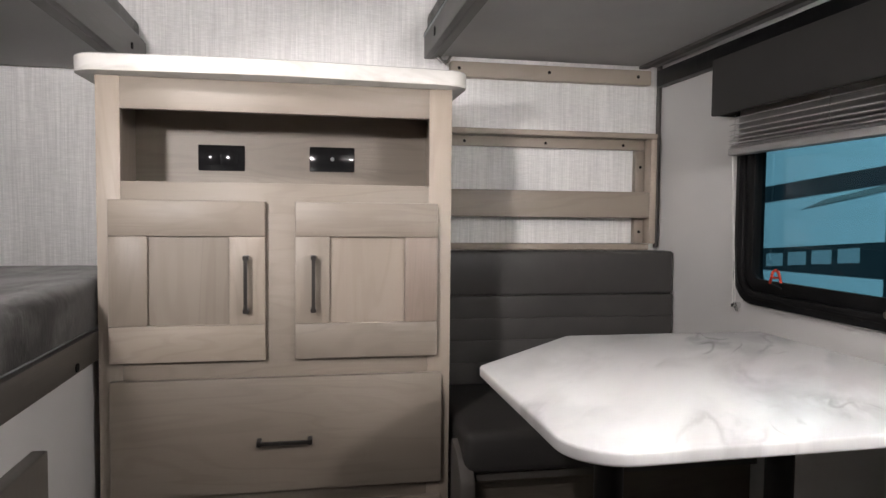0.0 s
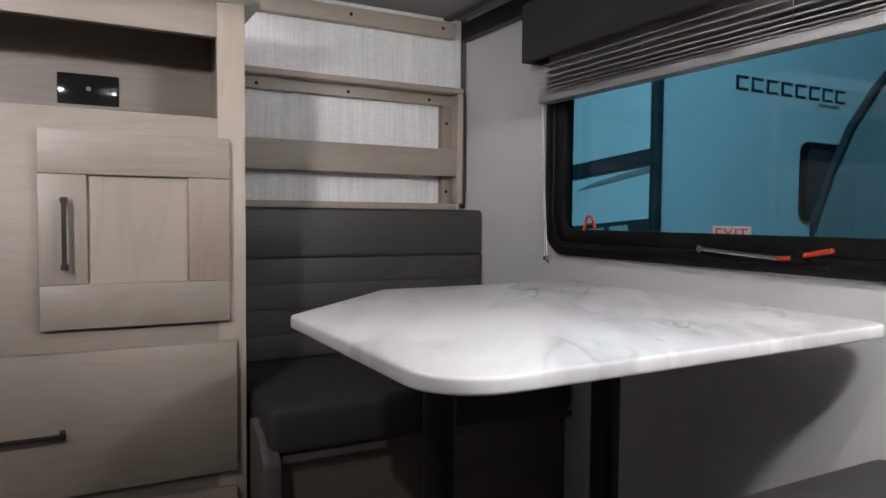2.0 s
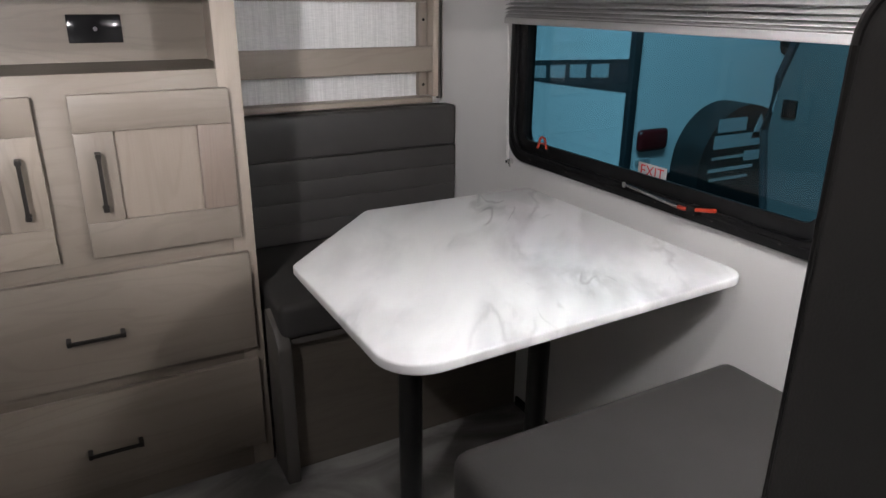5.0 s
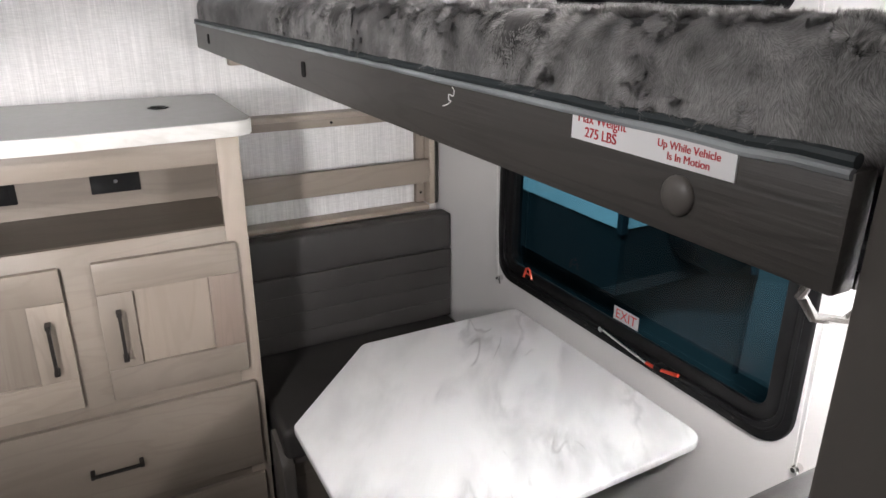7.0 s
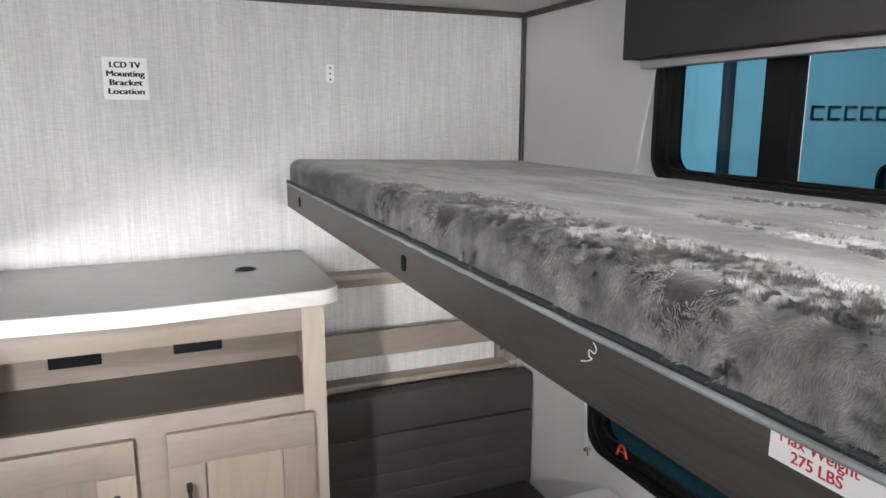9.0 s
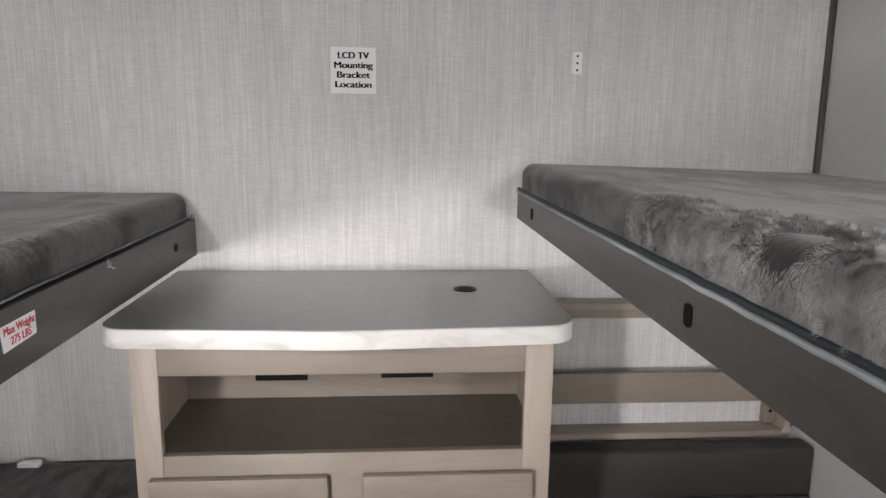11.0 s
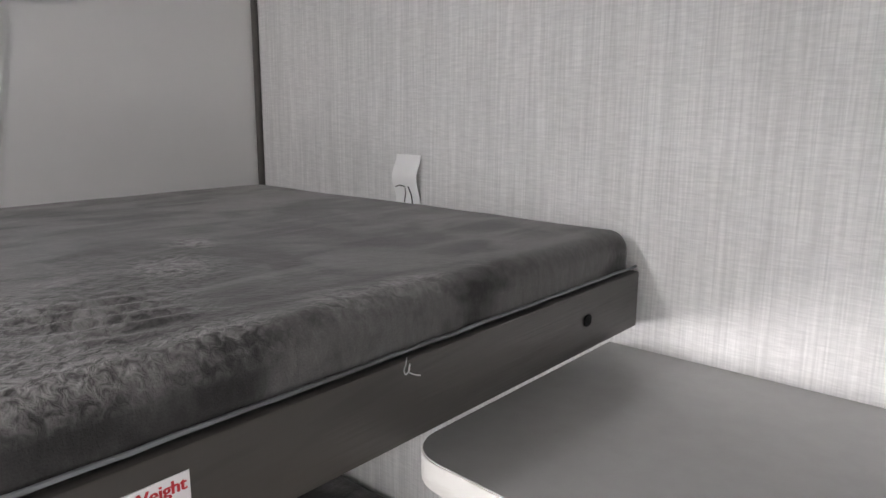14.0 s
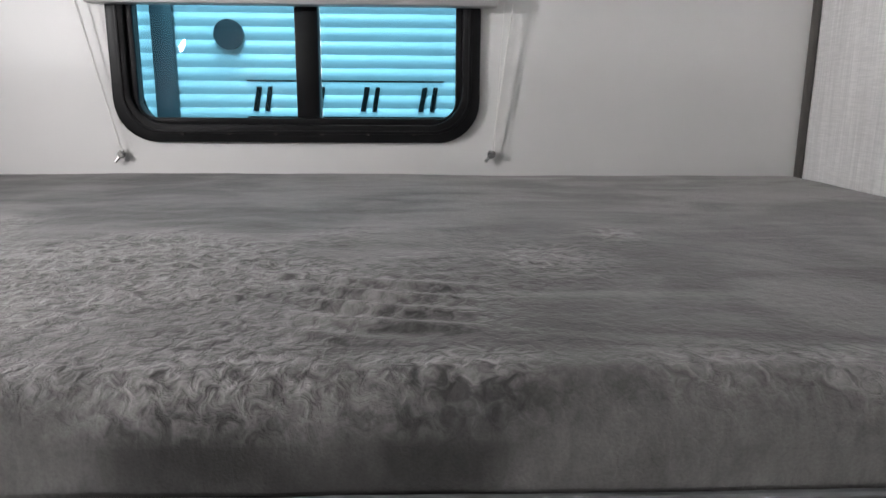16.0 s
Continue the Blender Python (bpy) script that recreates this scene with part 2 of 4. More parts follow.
def marble(name):
    """White laminate printed as marble: soft grey drifts and a few broken hairline veins, all along one slant."""
    m = bpy.data.materials.new(name)
    m.use_nodes = True
    nt = m.node_tree
    b = nt.nodes["Principled BSDF"]
    b.inputs["Roughness"].default_value = 0.22
    co, turn = nt.nodes.new("ShaderNodeTexCoord"), nt.nodes.new("ShaderNodeVectorRotate")
    turn.rotation_type = "Z_AXIS"
    turn.inputs["Angle"].default_value = 0.62
    nt.links.new(co.outputs["Object"], turn.inputs["Vector"])

    def tex(across, along, det, dist, lo, hi, to_lo, to_hi, ridge=False):
        mp = nt.nodes.new("ShaderNodeMapping")
        mp.inputs["Scale"].default_value = (across, along, 1.0)
        n = nt.nodes.new("ShaderNodeTexNoise")
        n.inputs["Scale"].default_value, n.inputs["Detail"].default_value, n.inputs["Distortion"].default_value = 1.0, det, dist
        nt.links.new(turn.outputs["Vector"], mp.inputs["Vector"])
        nt.links.new(mp.outputs["Vector"], n.inputs["Vector"])
        out = n.outputs["Fac"]
        if ridge:
            s, a = nt.nodes.new("ShaderNodeMath"), nt.nodes.new("ShaderNodeMath")
            s.operation, a.operation = "SUBTRACT", "ABSOLUTE"
            s.inputs[1].default_value = 0.5
            nt.links.new(out, s.inputs[0])
            nt.links.new(s.outputs[0], a.inputs[0])
            out = a.outputs[0]
        r = nt.nodes.new("ShaderNodeMapRange")
        r.interpolation_type = "SMOOTHSTEP"
        r.inputs["From Min"].default_value, r.inputs["From Max"].default_value = lo, hi
        r.inputs["To Min"].default_value, r.inputs["To Max"].default_value = to_lo, to_hi
        nt.links.new(out, r.inputs["Value"])
        return r.outputs["Result"]

    def times(s1, s2):
        n = nt.nodes.new("ShaderNodeMath")
        n.operation = "MULTIPLY"
        nt.links.new(s1, n.inputs[0])
        nt.links.new(s2, n.inputs[1])
        return n.outputs[0]

    def blend(fac, low, high):
        c = nt.nodes.new("ShaderNodeMix")
        c.data_type = "RGBA"
        c.inputs[7].default_value = (*high, 1)
        nt.links.new(fac, c.inputs[0])
        if isinstance(low, tuple):
            c.inputs[6].default_value = (*low, 1)
        else:
            nt.links.new(low, c.inputs[6])
        return c.outputs[2]
    drift = times(tex(8.0, 2.8, 7, 0.35, 0.40, 0.66, 0.0, 1.0), tex(3.0, 1.6, 2, 0.3, 0.38, 0.62, 0.45, 1.0))
    smoke = times(tex(8.0, 2.0, 7, 0.3, 0.0, 0.05, 0.6, 0.0, True), tex(4.5, 2.6, 2, 0.3, 0.46, 0.66, 0.0, 1.0))
    hair = times(tex(4.2, 1.1, 3, 0.1, 0.0, 0.006, 0.4, 0.0, True), tex(8.0, 5.0, 3, 0.2, 0.56, 0.66, 0.0, 1.0))
    c = blend(drift, (0.88, 0.875, 0.875), (0.62, 0.615, 0.62))
    c = blend(smoke, c, (0.50, 0.497, 0.505))
    c = blend(hair, c, (0.24, 0.235, 0.235))
    nt.links.new(c, b.inputs["Base Color"])
    return m


M_MARBLE = marble("white_marble_laminate")


def plush(name):
    """Brushed plush: a dark nap that shines at its fibre tips, lighter and darker where it was stroked one way or the other."""
    m = bpy.data.materials.new(name)
    m.use_nodes = True
    nt = m.node_tree
    b = nt.nodes["Principled BSDF"]
    b.inputs["Roughness"].default_value = 0.85
    b.inputs["Specular IOR Level"].default_value = 0.2
    b.inputs["Sheen Weight"].default_value = 0.22
    b.inputs["Sheen Roughness"].default_value = 0.42
    b.inputs["Sheen Tint"].default_value = (1.0, 0.98, 0.97, 1)
    co = nt.nodes.new("ShaderNodeTexCoord")

    def tex(scale, det, dist, stretch=(1, 1, 1)):
        mp = nt.nodes.new("ShaderNodeMapping")
        mp.inputs["Scale"].default_value = stretch
        n = nt.nodes.new("ShaderNodeTexNoise")
        n.inputs["Scale"].default_value, n.inputs["Detail"].default_value, n.inputs["Distortion"].default_value = scale, det, dist
        nt.links.new(co.outputs["Object"], mp.inputs["Vector"])
        nt.links.new(mp.outputs["Vector"], n.inputs["Vector"])
        return n.outputs["Fac"]

    def span(sock, a, b2, lo, hi):
        r = nt.nodes.new("ShaderNodeMapRange")
        r.inputs["From Min"].default_value, r.inputs["From Max"].default_value = a, b2
        r.inputs["To Min"].default_value, r.inputs["To Max"].default_value = lo, hi
        nt.links.new(sock, r.inputs["Value"])
        return r.outputs["Result"]

    def math2(op, s1, s2):
        n = nt.nodes.new("ShaderNodeMath")
        n.operation = op
        nt.links.new(s1, n.inputs[0])
        nt.links.new(s2, n.inputs[1])
        return n.outputs[0]
    # where the nap was stroked: broad drifts with streaks along the bed
    stroke = span(math2("ADD", span(tex(4.0, 4, 1.2), 0, 1, 0, 0.6), span(tex(10.0, 4, 1.0, (1.8, 0.45, 1)), 0, 1, 0, 0.4)), 0.44, 0.56, 0.0, 1.0)
    fine, grain = tex(520, 2, 0.3), tex(140, 3, 0.4, (1, 1, 0.35))
    r = nt.nodes.new("ShaderNodeMix")
    r.data_type = "RGBA"
    r.inputs[6].default_value, r.inputs[7].default_value = (0.030, 0.029, 0.0285, 1), (0.104, 0.101, 0.099, 1)
    nt.links.new(stroke, r.inputs[0])
    # ruffled places: mixed paler, in tufts
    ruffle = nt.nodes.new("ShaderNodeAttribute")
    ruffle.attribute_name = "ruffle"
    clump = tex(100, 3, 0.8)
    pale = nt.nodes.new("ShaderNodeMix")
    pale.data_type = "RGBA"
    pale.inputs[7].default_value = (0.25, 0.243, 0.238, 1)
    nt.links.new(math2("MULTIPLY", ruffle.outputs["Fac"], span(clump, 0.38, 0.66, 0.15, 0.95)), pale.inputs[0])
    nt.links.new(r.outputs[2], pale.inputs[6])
    shade = math2("MULTIPLY", span(grain, 0.3, 0.7, 0.86, 1.14), span(fine, 0.3, 0.7, 0.9, 1.1))
    mul = nt.nodes.new("ShaderNodeVectorMath")
    mul.operation = "SCALE"
    nt.links.new(pale.outputs[2], mul.inputs[0])
    nt.links.new(shade, mul.inputs["Scale"])
    nt.links.new(mul.outputs["Vector"], b.inputs["Base Color"])
    h = math2("ADD", math2("ADD", span(grain, 0, 1, 0, 0.4), span(fine, 0, 1, 0, 0.2)), math2("MULTIPLY", clump, span(ruffle.outputs["Fac"], 0, 1, 0.1, 3.2)))
    bp = nt.nodes.new("ShaderNodeBump")
    bp.inputs["Strength"].default_value, bp.inputs["Distance"].default_value = 0.45, 0.005
    nt.links.new(h, bp.inputs["Height"])
    nt.links.new(bp.outputs["Normal"], b.inputs["Normal"])
    return m


def pile(name):
    """Single pile fibres, each tuft a little lighter or darker."""
    m = material(name, (0.24, 0.233, 0.228), 0.6, color2=(0.38, 0.368, 0.361), scale=(30, 30, 30), detail=3, ramp=(0.4, 0.62), sheen=0.17, specular=0.35)
    nt = m.node_tree
    b = nt.nodes["Principled BSDF"]
    ramp = b.inputs["Base Color"].links[0].from_socket
    geo, span, mul = nt.nodes.new("ShaderNodeNewGeometry"), nt.nodes.new("ShaderNodeMapRange"), nt.nodes.new("ShaderNodeVectorMath")
    span.inputs["To Min"].default_value, span.inputs["To Max"].default_value = 0.55, 1.4
    mul.operation = "SCALE"
    nt.links.new(geo.outputs["Random Per Island"], span.inputs["Value"])
    nt.links.new(ramp, mul.inputs[0])
    nt.links.new(span.outputs["Result"], mul.inputs["Scale"])
    nt.links.new(mul.outputs["Vector"], b.inputs["Base Color"])
    return m


M_PLUSH = plush("grey_plush")
M_NAP = pile("plush_fibre")
M_PIPING = material("grey_welt", (0.20, 0.212, 0.22), 0.7, color2=(0.10, 0.104, 0.107), scale=(3, 9, 3), ramp=(0.4, 0.6))
M_WELT = material("pale_blue_welt", (0.36, 0.385, 0.395), 0.6, color2=(0.24, 0.255, 0.262), scale=(3, 9, 3), ramp=(0.4, 0.6))
M_SEAMBAND = material("dark_teal_band", (0.022, 0.030, 0.033), 0.6)
M_STICKER = material("translucent_film", (0.50, 0.50, 0.51), 0.5)
M_TYRE = material("black_vinyl_cover", (0.012, 0.012, 0.013), 0.5)
M_LENS = material("dark_red_lens", (0.10, 0.008, 0.01), 0.25)
M_LOGO = material("pale_print", (0.45, 0.46, 0.47), 0.5)
M_SKIRT = material("dark_skirt", (0.02, 0.021, 0.022), 0.5)

# ---- mesh helpers ----
ORIGIN = {}


def thing(name, place, label, category, group="", kind=""):
    ob = new(name)
    ob.location = place
    ORIGIN[ob.name] = Vector(place)
    ob.empty_display_size = 0.05
    return tagged(ob, label, category, group, kind)


def mesh_of(name, bm, mat, smooth=True):
    data = bpy.data.meshes.new(name)
    bmesh.ops.recalc_face_normals(bm, faces=bm.faces)
    bm.to_mesh(data)
    bm.free()
    data.materials.append(mat)
    if smooth:
        data.shade_smooth()
        data.set_sharp_from_angle(angle=radians(35))
    return data


def part(name, bm, mat, parent, label="", smooth=True):
    o = ORIGIN[parent.name]
    bmesh.ops.translate(bm, verts=bm.verts, vec=-o)
    ob = new(name, mesh_of(name, bm, mat, smooth))
    ob.parent = parent
    ORIGIN[ob.name] = o
    return tagged(ob, label)


def single(name, bm, mat, label="", category="", group="", kind="", smooth=True):
    lo = [min(v.co[i] for v in bm.verts) for i in range(3)]
    hi = [max(v.co[i] for v in bm.verts) for i in range(3)]
    o = Vector(((lo[0] + hi[0]) / 2, (lo[1] + hi[1]) / 2, lo[2]))
    if kind == "structure":
        o = Vector((0, 0, 0))
    bmesh.ops.translate(bm, verts=bm.verts, vec=-o)
    ob = new(name, mesh_of(name, bm, mat, smooth))
    ob.location = o
    ORIGIN[ob.name] = o
    return tagged(ob, label, category, group, kind)


def box(x0, x1, y0, y1, z0, z1, bevel=0.0, seg=2, bm=None):
    own = bmesh.new()
    bmesh.ops.create_cube(own, size=1.0)
    bmesh.ops.scale(own, vec=(x1 - x0, y1 - y0, z1 - z0), verts=own.verts)
    bmesh.ops.translate(own, vec=((x0 + x1) / 2, (y0 + y1) / 2, (z0 + z1) / 2), verts=own.verts)
    if bevel:
        bmesh.ops.bevel(own, geom=own.edges, offset=bevel, segments=seg, affect="EDGES", profile=0.5)
    return join(bm, own) if bm else own


def join(bm, other):
    data = bpy.data.meshes.new("tmp")
    other.to_mesh(data)
    other.free()
    bm.from_mesh(data)
    bpy.data.meshes.remove(data)
    return bm


def rod(a, b, r, seg=12, bm=None, r2=None):
    own = bmesh.new()
    a, b = Vector(a), Vector(b)
    bmesh.ops.create_cone(own, cap_ends=True, segments=seg, radius1=r, radius2=r if r2 is None else r2, depth=(b - a).length)
    bmesh.ops.transform(own, matrix=Matrix.Translation((a + b) / 2) @ (b - a).to_track_quat("Z", "Y").to_matrix().to_4x4(), verts=own.verts)
    return join(bm, own) if bm else own


def tube(points, r, seg=8):
    """A bent round bar through the points."""
    bm = bmesh.new()
    pts = [Vector(p) for p in points]
    rings = []
    for i, p in enumerate(pts):
        d = (pts[min(i + 1, len(pts) - 1)] - pts[max(i - 1, 0)]).normalized()
        q = d.to_track_quat("Z", "Y")
        rings.append([bm.verts.new(p + q @ Vector((r * math.cos(k * math.tau / seg), r * math.sin(k * math.tau / seg), 0))) for k in range(seg)])
    for a, b in zip(rings, rings[1:]):
        for k in range(seg):
            bm.faces.new((a[k], a[(k + 1) % seg], b[(k + 1) % seg], b[k]))
    bm.faces.new(rings[0])
    bm.faces.new(rings[-1])
    return bm


def rounded(corners, seg=6):
    """A 2D outline from corners (x, y, radius), each rounded."""
    out, n = [], len(corners)
    for i in range(n):
        p = Vector(corners[i][:2])
        a = (Vector(corners[i - 1][:2]) - p).normalized()
        b = (Vector(corners[(i + 1) % n][:2]) - p).normalized()
        r = corners[i][2]
        if r <= 0:
            out.append(p)
            continue
        half = a.angle(b) / 2
        d = r / math.tan(half)
        c = p + (a + b).normalized() * (r / math.sin(half))
        s, e = p + a * d - c, p + b * d - c
        turn = s.angle_signed(e)
        for k in range(seg + 1):
            ang = -turn * k / seg
            out.append(c + Vector((s.x * math.cos(ang) - s.y * math.sin(ang), s.x * math.sin(ang) + s.y * math.cos(ang))))
    return out


def slab(outline, lo, hi, axis="z", bevel=0.0, seg=2):
    """An outline made solid between lo and hi along an axis; for x the outline is (y, z), for y it is (x, z)."""
    bm = bmesh.new()

    def at(p, h):
        return {"z": (p[0], p[1], h), "x": (h, p[0], p[1]), "y": (p[0], h, p[1])}[axis]
    low = [bm.verts.new(at(p, lo)) for p in outline]
    top = [bm.verts.new(at(p, hi)) for p in outline]
    n = len(outline)
    bm.faces.new(low)
    bm.faces.new(top)
    for k in range(n):
        bm.faces.new((low[k], low[(k + 1) % n], top[(k + 1) % n], top[k]))
    bmesh.ops.recalc_face_normals(bm, faces=bm.faces)
    if bevel:
        rims = [e for e in bm.edges if len({v.index for v in e.verts}) and abs(sum(1 if v in low else -1 for v in e.verts)) == 2]
        bmesh.ops.bevel(bm, geom=rims, offset=bevel, segments=seg, affect="EDGES", profile=0.5)
    return bm


def ring(outer, inner, x0, x1, bevel=0.003):
    """A frame between two outlines (y, z) of equal length, from x0 to x1."""
    bm = bmesh.new()
    v = [[bm.verts.new((x, p[0], p[1])) for p in o] for o in (outer, inner) for x in (x0, x1)]
    n = len(outer)
    for a, b in ((0, 1), (1, 3), (3, 2), (2, 0)):
        for k in range(n):
            j = (k + 1) % n
            bm.faces.new((v[a][k], v[a][j], v[b][j], v[b][k]))
    bmesh.ops.recalc_face_normals(bm, faces=bm.faces)
    if bevel:
        rims = [e for e in bm.edges if e.calc_face_angle(0) > 0.9]
        bmesh.ops.bevel(bm, geom=rims, offset=bevel, segments=2, affect="EDGES", profile=0.5)
    return bm


def rect(y0, y1, z0, z1, r, seg=8):
    return rounded([(y0, z0, r), (y1, z0, r), (y1, z1, r), (y0, z1, r)], seg)


def writing(name, text, size, place, turn, mat, parent=None, align="CENTER", bold=0.0, width=None):
    """Lettering as a mesh, its face along the turned +z."""
    cu = bpy.data.curves.new(name, "FONT")
    cu.body, cu.size, cu.extrude = text, size, 0.0002
    cu.align_x, cu.align_y = align, "CENTER"
    tmp = bpy.data.objects.new("tmp_text", cu)
    scene.collection.objects.link(tmp)
    data = bpy.data.meshes.new_from_object(tmp.evaluated_get(bpy.context.evaluated_depsgraph_get()))
    bpy.data.objects.remove(tmp)
    bpy.data.curves.remove(cu)
    data.name = name
    if width:
        w = max(v.co.x for v in data.vertices) - min(v.co.x for v in data.vertices)
        data.transform(Matrix.Diagonal((width / w, 1, 1, 1)))
    if bold:
        bm = bmesh.new()
        for k in (-1, 0, 1):
            copy = data.copy()
            copy.transform(Matrix.Translation((k * bold, 0, k * 0.00006)))
            bm.from_mesh(copy)
            bpy.data.meshes.remove(copy)
        bm.to_mesh(data)
        bm.free()
    data.transform(pose(*place, *turn) if parent is None else Matrix.Translation(-ORIGIN[parent.name]) @ pose(*place, *turn))
    data.materials.clear()
    data.materials.append(mat)
    ob = new(name, data)
    ob.parent = parent
    if parent:
        ORIGIN[ob.name] = ORIGIN[parent.name]
    return ob


# turns that lay lettering on the back wall, on faces that look to -x and to +x
ON_BACK, ON_RIGHT, ON_LEFT = (90, 0, 0), (90, 0, -90), (90, 0, 90)

# ---- the shell ----
XL, XR, YB, ZC, YF = -1.424, 1.08, 1.825, 2.005, -5.5
WIN_LOW = (0.385, 1.398, 0.775, 1.235)
WIN_UP = (0.528, 1.188, 1.535, 1.875)
WIN_LEFT = (0.555, 1.212, 1.557, 1.90)

single("floor", box(XL - 0.06, XR + 0.06, YF - 0.06, YB + 0.06, -0.05, 0), M_FLOOR, "grey streaked stone-look vinyl floor", "floor", kind="structure")
single("ceiling", box(XL - 0.06, XR + 0.06, YF - 0.06, YB + 0.06, ZC, ZC + 0.05), M_CEIL, "off-white smooth ceiling panel", "ceiling", kind="structure")
single("wall_north", box(XL - 0.06, XR + 0.06, YB, YB + 0.05, 0, ZC), M_LINEN, "off-white linen-weave wallpaper wall", "wall", kind="structure")
single("wall_south", box(XL - 0.06, XR + 0.06, YF - 0.05, YF, 0, ZC), M_PANEL, "plain off-white wall panel", "wall", kind="structure")


def side_wall(name, x0, x1, holes):
    """A wall along y, pierced by holes (y0, y1, z0, z1)."""
    ys = sorted({YF, YB, *[h[0] for h in holes], *[h[1] for h in holes]})
    bm = bmesh.new()
    for a, b in zip(ys, ys[1:]):
        z = 0.0
        for h in sorted([h for h in holes if h[0] <= a and h[1] >= b], key=lambda q: q[2]):
            box(x0, x1, a, b, z, h[2], bm=bm)
            z = h[3]
        box(x0, x1, a, b, z, ZC, bm=bm)
    return single(name, bm, M_PANEL, "plain smooth off-white wall panel with window openings", "wall", kind="structure", smooth=False)


def inset(w, d):
    return (w[0] + d, w[1] - d, w[2] + d, w[3] - d)


side_wall("wall_east", XR, XR + 0.05, [inset(WIN_LOW, 0.03), inset(WIN_UP, 0.03)])
side_wall("wall_west", XL - 0.05, XL, [inset(WIN_LEFT, 0.03)])

# the end of the partition behind the dinette
single("wall_partition", box(0.37, XR, -0.17, -0.08, 0, ZC), M_LINEN, "thin off-white partition wall", "wall", kind="structure")
single("partition_trim", box(0.345, 0.37, -0.18, -0.072, 0, ZC, 0.004), M_POST, "taupe end post of the partition", "trim", kind="structure")

# corner mouldings
for nm, b in (("corner_trim_east", (XR - 0.014, XR, YB - 0.014, YB, 0.89, ZC)), ("corner_trim_west", (XL, XL + 0.016, YB - 0.012, YB, 0.85, ZC)), ("cove_trim_north", (XL + 0.022, XR - 0.014, YB - 0.014, YB, ZC - 0.016, ZC)), ("cove_trim_east", (XR - 0.014, XR, -0.08, YB - 0.014, ZC - 0.016, ZC)), ("cove_trim_west", (XL, XL + 0.014, YF, YB - 0.022, ZC - 0.016, ZC))):
    single(nm, box(*b, 0.004), M_DARK, "narrow dark taupe corner moulding", "trim", kind="structure")
single("baseboard", box(XR - 0.008, XR, 0.6, 1.3, 0, 0.03, 0.002), M_BLACK, "narrow black base strip", "trim", kind="structure")


# ---- windows ----
def window(name, w, face, wall, split=None, split_w=0.05, rim=0.075, label="", side=1):
    """A black-framed rounded window; face: the x of the wall's inner side; side: 1 when the outdoors lies to +x."""
    root = thing(name, (face, (w[0] + w[1]) / 2, w[2]), label, "window", kind="structure")
    out = rect(*w, 0.075)
    mid = rect(*inset(w, 0.032), 0.06)
    inn = rect(*inset(w, rim), 0.03)
    deep = rect(*inset(w, max(0.034, rim - 0.03)), 0.04)
    part("window_frame", ring(out, mid, face - 0.012 * side, face + 0.006 * side, 0.004), M_BLACK, root)
    part("gasket", ring(rect(*inset(w, 0.016), 0.068), rect(*inset(w, 0.022), 0.064), face - 0.0145 * side, face - 0.0121 * side, 0.001), M_BLACK, root)
    part("inner_lip", ring(rect(*inset(w, 0.0322), 0.06), inn, face - 0.004 * side, face + 0.006 * side, 0.002), M_BLACK, root)
    part("outer_frame", ring(rect(*inset(w, 0.0302), 0.06), deep, face + 0.0125 * side, face + 0.05 * side, 0.002), M_BLACK, root)
    g = inset(w, max(0.034, rim - 0.03) - 0.002)
    panes = [g] if split is None else [(g[0], split - split_w / 2, g[2], g[3]), (split + split_w / 2, g[1], g[2], g[3])]
    for p in panes:
        ob = part("pane", slab(rect(*p, 0.03 if split is None else 0.012), face + 0.040 * side, face + 0.044 * side, "x"), M_GLASS, root, "teal-tinted glass")
        ob.visible_shadow = False
    if split is not None:
        part("mullion", box(face + 0.006, face + 0.04, split - split_w / 2, split + split_w / 2, g[2], g[3], 0.003) if side > 0 else box(face - 0.04, face - 0.006, split - split_w / 2, split + split_w / 2, g[2], g[3], 0.003), M_BLACK, root)
    for k in range(6):
        y = w[0] + 0.12 + k * (w[1] - w[0] - 0.24) / 5
        part("screw", rod((face - 0.0125 * side, y, w[2] + 0.016), (face - 0.0145 * side, y, w[2] + 0.016), 0.003, 8), M_HANDLE, root)
    return root


w1 = window("window_1", WIN_LOW, XR, None, rim=0.064, label="black-framed exit window with tinted glass")
w2 = window("window_2", WIN_UP, XR, None, split=0.853, split_w=0.07, rim=0.042, label="black-framed sliding window with tinted glass")
w3 = window("window_3", WIN_LEFT, XL, None, split=0.90, split_w=0.042, rim=0.044, side=-1, label="black-framed sliding window with tinted glass")


